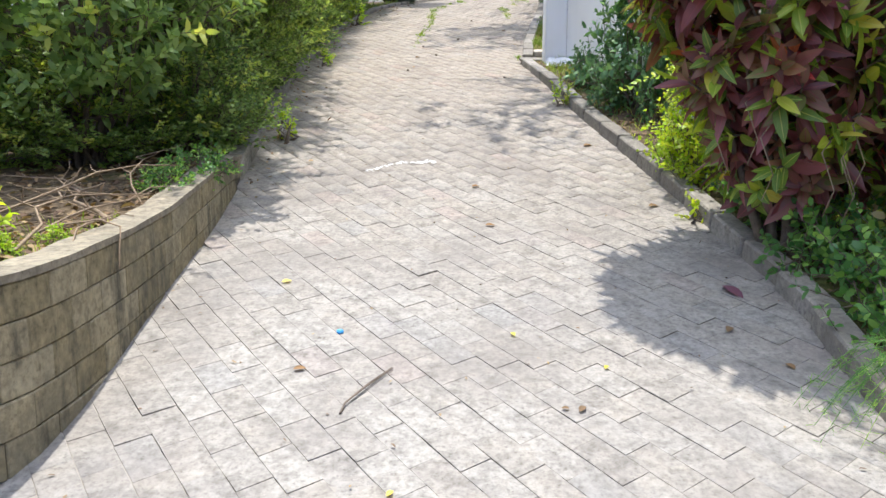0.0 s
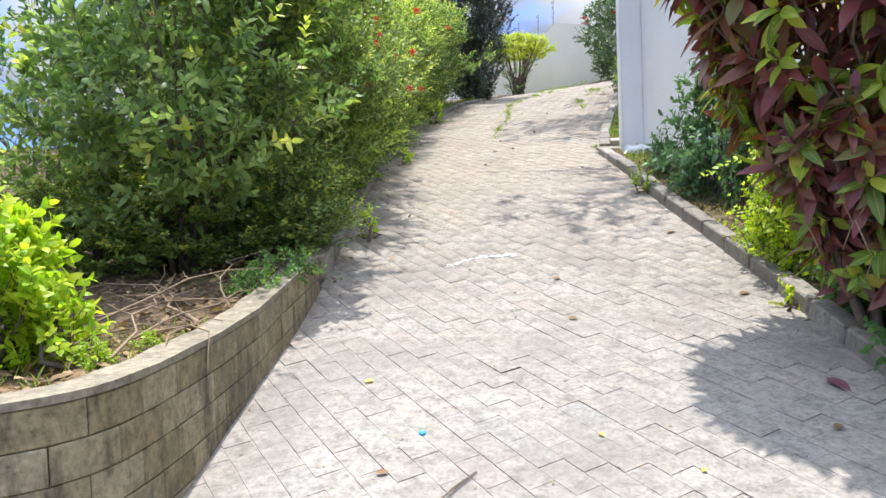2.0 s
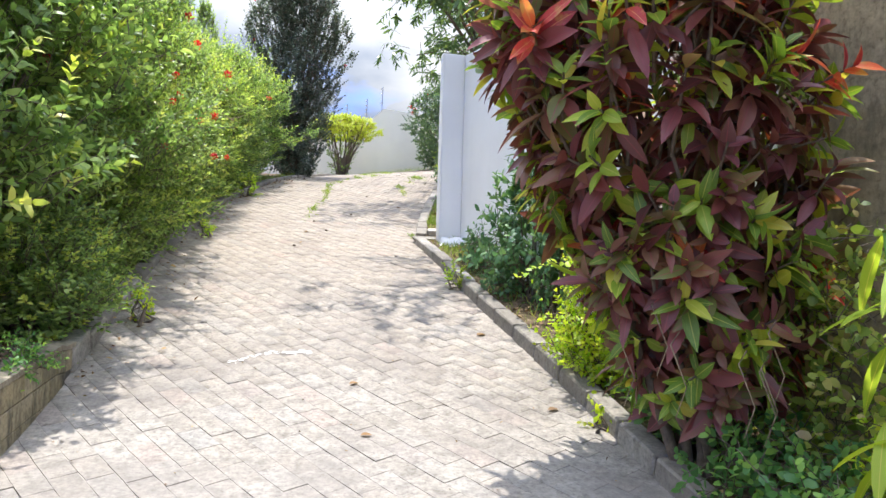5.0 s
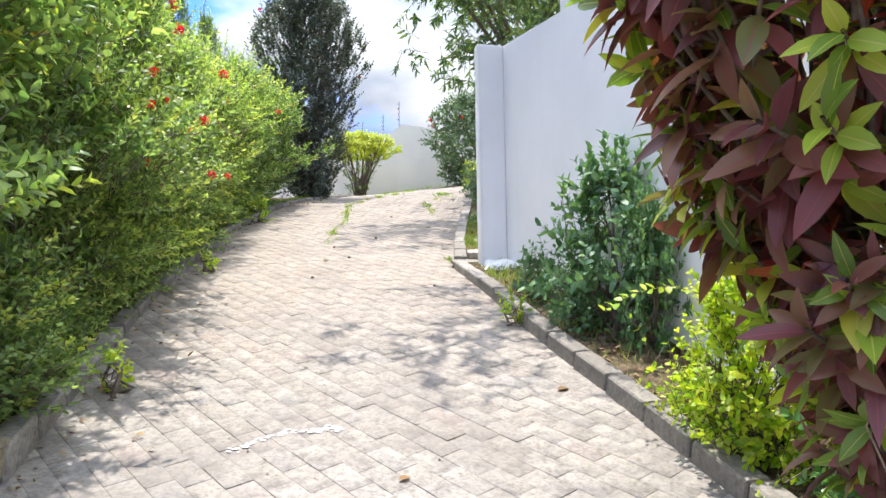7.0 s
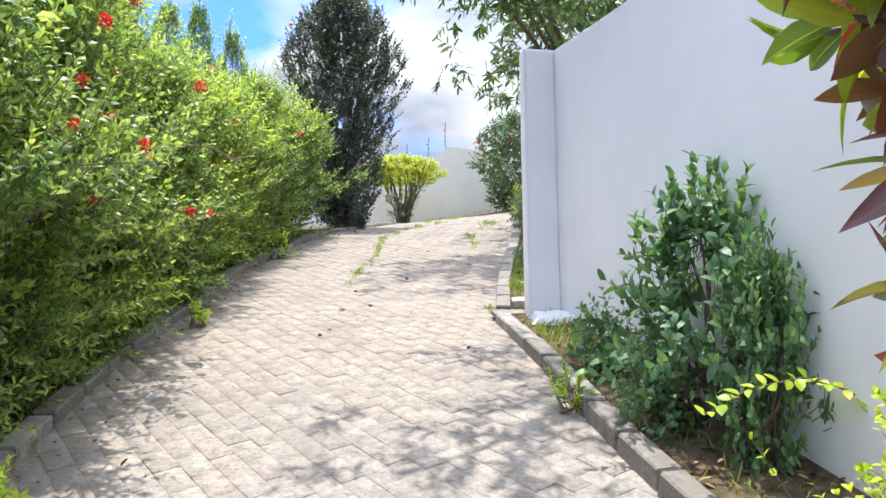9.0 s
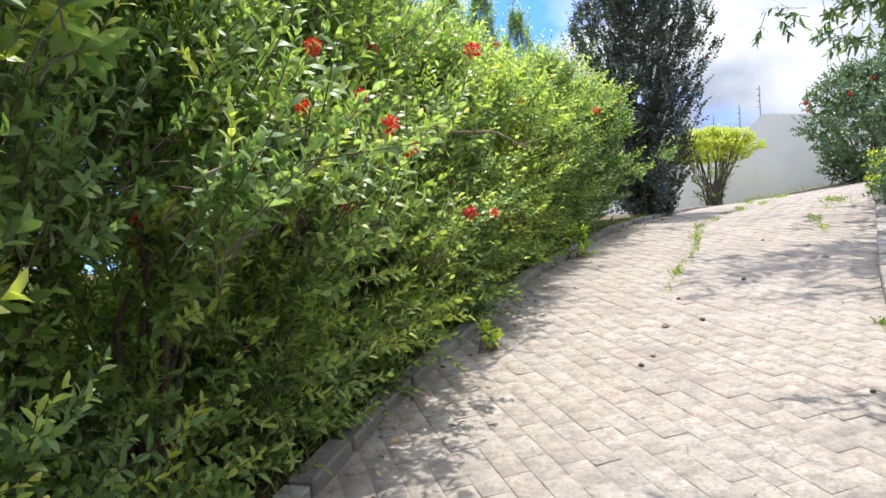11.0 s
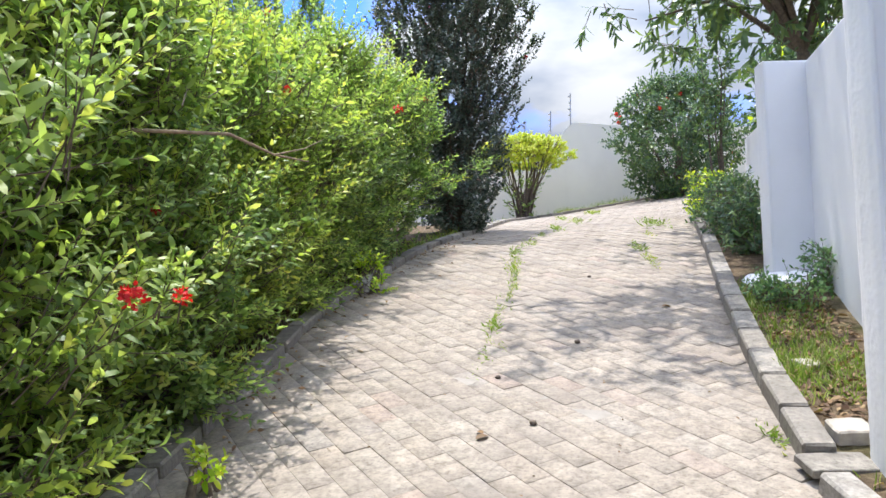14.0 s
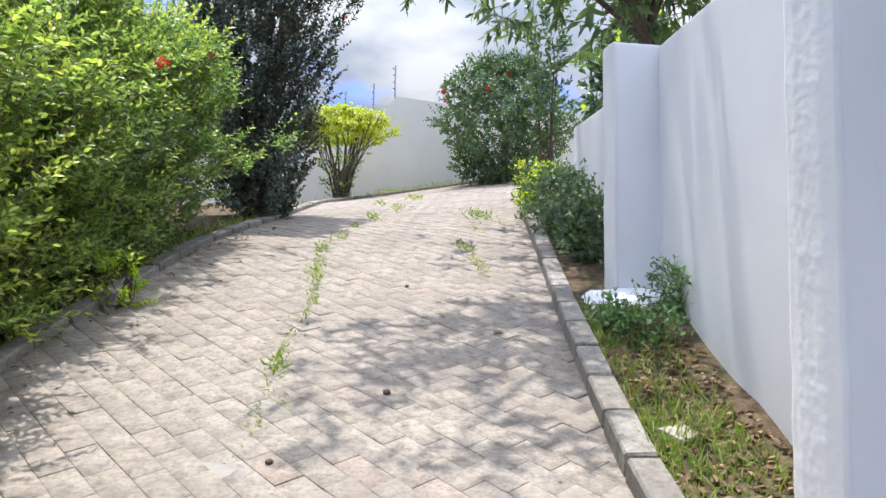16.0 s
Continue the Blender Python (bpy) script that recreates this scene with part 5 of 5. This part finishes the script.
def white_mark():
    """A worn streak of white paint across the stones."""
    rng = np.random.default_rng(181)
    V, T = [], []
    for k in range(110):
        s = rng.random()
        bend = np.interp(s, (0, 0.25, 0.45, 1), (-0.10, 0.0, 0.07, 0.06))
        if 0.38 < s < 0.44:
            continue
        cx, cy = -0.53 + s * 0.49, 5.50 + bend + s * 0.06 + rng.normal() * 0.014
        r = rng.uniform(0.003, 0.013)
        m = 6
        a = rng.random() * 6.28
        i0 = len(V)
        for j in range(m):
            rr = r * rng.uniform(0.5, 1.2)
            x, y = cx + math.cos(a + j * 6.283 / m) * rr * 1.3, cy + math.sin(a + j * 6.283 / m) * rr
            V.append((x, y, float(road_z(x, y)) + 0.004 + 0.0001 * (k % 9)))
        for j in range(1, m - 1):
            T.append((i0, i0 + j, i0 + j + 1))
    ob = tri_mesh("paint_mark", V, T, M_CHALK)
    tagged(ob, "worn white paint streak across the paving", "paint mark", kind="stuff")


white_mark()


# ---- low wall and kerbs, block by block ----
def block_mesh(name, l, w, h, bev, mat):
    bm = bmesh.new()
    box_bm(bm, -l / 2, l / 2, 0, w, 0, h)
    bmesh.ops.bevel(bm, geom=list(bm.edges), offset=bev, segments=1, affect="EDGES")
    rnd = random.Random(len(name) * 7 + int(l * 100))
    for v in bm.verts:
        v.co += Vector((rnd.uniform(-1, 1), rnd.uniform(-1, 1), rnd.uniform(-1, 1))) * bev * 0.35
    me = bpy.data.meshes.new(name)
    bm.to_mesh(me)
    bm.free()
    me.materials.append(mat)
    return me


def edge_line(f, y0, y1, step=0.01):
    ys = np.arange(y0, y1, step)
    pts = np.stack([f(ys), ys], 1)
    s = np.concatenate([[0], np.cumsum(np.linalg.norm(np.diff(pts, axis=0), axis=1))])
    return pts, s


def along(pts, s, d):
    p = np.array([np.interp(d, s, pts[:, 0]), np.interp(d, s, pts[:, 1])])
    q = np.array([np.interp(d + 0.03, s, pts[:, 0]), np.interp(d + 0.03, s, pts[:, 1])])
    o = np.array([np.interp(d - 0.03, s, pts[:, 0]), np.interp(d - 0.03, s, pts[:, 1])])
    return p, math.atan2(*(q - o)[::-1])


def retaining_wall():
    wall = tagged(new("retaining_wall"), "low curved wall of weathered grey concrete blocks", "wall", kind="structure")
    raw, _ = edge_line(left_x, 1.2, 5.25)
    span = np.concatenate([[0], np.cumsum(np.linalg.norm(np.diff(raw, axis=0), axis=1))])
    even = np.arange(0, span[-1], 0.01)
    pts = np.stack([np.interp(even, span, raw[:, k]) for k in (0, 1)], 1)
    pts = np.stack([np.convolve(np.pad(pts[:, k], 14, mode="reflect", reflect_type="odd"), np.ones(29) / 29, mode="valid") for k in (0, 1)], 1)
    s = np.concatenate([[0], np.cumsum(np.linalg.norm(np.diff(pts, axis=0), axis=1))])
    course, length = 0.118, 0.245
    rnd = random.Random(8)

    def block(d0, d1, row):
        """One block, bent to the line of the wall."""
        bm = bmesh.new()
        rings, out, wear = [], rnd.uniform(-0.0025, 0.0025), rnd.uniform(0.001, 0.003)
        stations = (d0 + 0.002, d0 + 0.006, (d0 + d1) / 2, d1 - 0.006, d1 - 0.002)
        for k, d in enumerate(stations):
            p, a = along(pts, s, d)
            n = np.array([-math.sin(a), math.cos(a)])
            top = float(bank_top(p[1])) - 0.03 - course * row - 0.002
            low = top - course + 0.004
            face = out + (wear + 0.002 if k in (0, 4) else 0)
            f0, f1, b0 = p + n * (face + wear + 0.001), p + n * face, p + n * 0.11
            rings.append([bm.verts.new(v) for v in ((*b0, low), (*f0, low), (*f1, low + 0.005), (*f1, top - 0.005), (*f0, top), (*b0, top))])
        for a, b in zip(rings, rings[1:]):
            for k in range(6):
                bm.faces.new((a[k], b[k], b[(k + 1) % 6], a[(k + 1) % 6]))
        bm.faces.new(rings[0][::-1]), bm.faces.new(rings[-1])
        bmesh.ops.recalc_face_normals(bm, faces=bm.faces)
        part("block", bm, M_BLOCK, wall)

    for row in range(7):
        d = length * (0.5 if row % 2 else 0.0)
        while d + length < s[-1]:
            p, a = along(pts, s, d + length / 2)
            if float(bank_top(p[1])) - 0.03 - course * row > road_z(p[0], p[1]) - 0.02:
                block(d, d + length, row)
            d += length
    # mortar core and cap
    core, cap = bmesh.new(), bmesh.new()
    rows_core, rows_cap = [], []
    for d in np.arange(0, s[-1], 0.08):
        p, a = along(pts, s, d)
        n = np.array([-math.sin(a), math.cos(a)])
        top = float(bank_top(p[1]))
        low = float(road_z(p[0], p[1])) - 0.1
        w = 0.006 * noise.noise((d * 5, 0, 0))
        i, o = p + n * 0.012, p + n * 0.11
        rows_core.append([core.verts.new(v) for v in ((*i, low), (*i, top - 0.025), (*o, top - 0.025), (*o, low))])
        i, o = p - n * (0.004 + w), p + n * (0.135 + 2 * w)
        z = top - 0.028
        rows_cap.append([cap.verts.new(v) for v in ((*i, z), (*i, z + 0.026 + w), (*o, z + 0.03 + w), (*o, z))])
    for bm, rows in ((core, rows_core), (cap, rows_cap)):
        for a, b in zip(rows, rows[1:]):
            for k in range(4):
                bm.faces.new((a[k], b[k], b[(k + 1) % 4], a[(k + 1) % 4]))
        bmesh.ops.recalc_face_normals(bm, faces=bm.faces)
    part("mortar", core, M_MORTAR, wall)
    part("cap", cap, M_CAP, wall, "thin mortar cap")


retaining_wall()


def kerb(name, label, f, y0, y1, side, rise, length=0.39, width=0.115):
    ob_k = tagged(new(name), label, "kerb", kind="structure")
    pts, s = edge_line(f, y0, y1)
    me = block_mesh("kerb_stone", length - 0.006, width, 0.30, 0.010, M_KERB)
    rnd = random.Random(3)
    d = length / 2
    while d < s[-1]:
        p, a = along(pts, s, d)
        z = float(road_z(p[0], p[1])) + float(rise(p[1])) - 0.30 + rnd.uniform(-0.006, 0.006)
        pitch = math.atan2(float(road_z(*(p + np.array([0, 0.2]))) - road_z(*(p - np.array([0, 0.2])))), 0.4)
        turn = a if side > 0 else a + math.pi
        ob = new("kerb_stone", me)
        ob.parent = ob_k
        ob.matrix_basis = Matrix.LocRotScale((p[0], p[1], z), Euler((0, -pitch * side, turn + rnd.uniform(-0.015, 0.015))), None)
        d += length
    return ob_k


kerb("kerb_left", "grey concrete kerb stones under the hedge", left_x, 5.25, 23, 1, bank_rise)
kerb("kerb_right", "grey concrete kerb stones beside the planting bed", right_x, 0.2, 9.22, -1, KERB_RISE)
kerb("kerb_right_upper", "grey concrete kerb stones beside the grass strip", right_x, 9.3, 20, -1, KERB_RISE, width=0.125)


def slab(name, label, x, y, l, w, h, turn, mat, lift=0.0):
    bm = bmesh.new()
    box_bm(bm, -l / 2, l / 2, -w / 2, w / 2, 0, h)
    bmesh.ops.subdivide_edges(bm, edges=list(bm.edges), cuts=2, use_grid_fill=True)
    for v in bm.verts:
        v.co += Vector((noise.noise(v.co * 9 + Vector((x, y, 0))), noise.noise(v.co * 9 + Vector((x, y, 5))), noise.noise(v.co * 9 + Vector((x, y, 9))))) * min(l, w, h) * 0.14
    bmesh.ops.bevel(bm, geom=[e for e in bm.edges if e.calc_face_angle(0) > 0.8], offset=h * 0.1, segments=1, affect="EDGES")
    ob = part(name, bm, mat)
    slope = math.atan2(float(road_z(x, y + 0.2) - road_z(x, y - 0.2)), 0.4)
    ob.matrix_basis = Matrix.LocRotScale((x, y, float(land_z(x, y)) + lift - 0.01), Euler((slope, 0, turn)), None)
    return tagged(ob, label, "stone")


slab("stone_slab", "long grey concrete slab lying across the kerb end", 1.06, 9.17, 0.26, 0.15, 0.035, 0.12, M_KERB, -0.012)
slab("stone_block", "pale sandy stone block lying in the bed", 1.19, 9.36, 0.16, 0.13, 0.07, 0.1, M_ROCK)
slab("flat_stone", "pale broken stone lying in the grass", 1.36, 10.2, 0.16, 0.11, 0.03, 0.5, M_ROCK)


# ---- paving in a slanting running bond ----
def paving():
    W, L = 0.119, 0.216
    turn = radians(125.3)
    ca, sa = math.cos(turn), math.sin(turn)
    road = tagged(new("road"), "pale beige-grey drive paved with rectangular stones", "driveway", kind="structure")
    joint = 0.0024

    def paver_mesh(k):
        rnd = random.Random(k)
        bm = bmesh.new()
        vs = box_bm(bm, -L / 2 + joint / 2, L / 2 - joint / 2, -W / 2 + joint / 2, W / 2 - joint / 2, -0.05, 0)
        for v in vs:
            v.co.x += rnd.uniform(-0.0012, 0.0010) * (1 if v.co.x > 0 else -1)
            v.co.y += rnd.uniform(-0.0010, 0.0009) * (1 if v.co.y > 0 else -1)
        bmesh.ops.bevel(bm, geom=[e for e in bm.edges if e.verts[0].co.z > -0.01 and e.verts[1].co.z > -0.01], offset=rnd.uniform(0.0005, 0.0013), segments=1, affect="EDGES")
        bmesh.ops.triangulate(bm, faces=bm.faces)
        me = bpy.data.meshes.new("paver")
        bm.to_mesh(me)
        bm.free()
        me.materials.append(M_PAVER)
        return me, np.array([v.co for v in me.vertices]), np.array([p.vertices for p in me.polygons])

    kinds = [paver_mesh(k) for k in range(8)]
    rnd = random.Random(12)
    spots = []
    for row in range(-220, 221):
        shift = (row % 2) * 0.5 + rnd.uniform(-0.09, 0.09)
        for k in range(-130, 131):
            u, v = (k + shift) * L, row * W
            x, y = u * ca - v * sa, u * sa + v * ca
            if -3.5 < y < 24 and left_x(y) - 0.06 < x < min(right_x(y), 6) + 0.06 and x > -4.5:
                spots.append((x, y))
    spots.sort(key=lambda s: abs(s[1] - 3.6) + 0.3 * abs(s[0]))
    far_v, far_t, count = [], [], 0
    for i, (x, y) in enumerate(spots):
        z = float(road_z(x, y)) + rnd.gauss(0, 0.0012)
        sy = float(road_z(x, y + 0.1) - road_z(x, y - 0.1)) / 0.2
        sx = float(road_z(x + 0.1, y) - road_z(x - 0.1, y)) / 0.2
        nrm = Vector((-sx + rnd.gauss(0, 0.006), -sy + rnd.gauss(0, 0.006), 1)).normalized()
        a = turn + rnd.gauss(0, 0.006) + (math.pi if rnd.random() < 0.5 else 0)
        xdir = Vector((math.cos(a), math.sin(a), 0))
        xdir = xdir + Vector((0, 0, sx * xdir.x + sy * xdir.y))
        ydir = Vector((-math.sin(a), math.cos(a), 0))
        ydir = ydir + Vector((0, 0, sx * ydir.x + sy * ydir.y))
        tilt = Vector((rnd.gauss(0, 0.004), rnd.gauss(0, 0.004)))
        xdir.z += tilt.x
        ydir.z += tilt.y
        m4 = Matrix(((xdir.x, ydir.x, nrm.x, x), (xdir.y, ydir.y, nrm.y, y), (xdir.z, ydir.z, nrm.z, z), (0, 0, 0, 1)))
        me, base, tris = kinds[rnd.randrange(8)]
        if i < 300:
            ob = new("paver", me)
            ob.parent = road
            ob.matrix_basis = Matrix.LocRotScale(*m4.decompose()[:2], (xdir.length, ydir.length, 1))
        else:
            r = np.array(m4.to_3x3())
            far_v.append(base @ r.T + np.array([x, y, z]))
            far_t.append(tris + count)
            count += len(base)
    ob = tri_mesh("pavers", np.concatenate(far_v), np.concatenate(far_t), M_PAVER_FAR, road, smooth=False)
    tagged(ob, kind="stuff")
    # sand in the joints, worn out here and there
    ys = np.arange(-4, 24.5, 0.07)
    w = 44
    V = []
    for y in ys:
        xs = np.linspace(max(left_x(y) - 0.05, -4.6), min(right_x(y) + 0.05, 6.1), w)
        dip = np.array([min(0.009 * noise.noise((x * 2.3, y * 2.3, 2)) + 0.012 * noise.noise((x * 8, y * 8, 7)), 0.0006) for x in xs])
        V.append(np.stack([xs, np.full(w, y), road_z(xs, np.full(w, y)) - 0.0034 + dip], 1))
    i = (np.arange(len(ys) - 1)[:, None] * w + np.arange(w - 1)[None]).ravel()
    T = np.concatenate([np.stack([i, i + 1, i + w + 1], 1), np.stack([i, i + w + 1, i + w], 1)])
    tri_mesh("joint_sand", np.concatenate(V), T, M_JOINT, road)


paving()
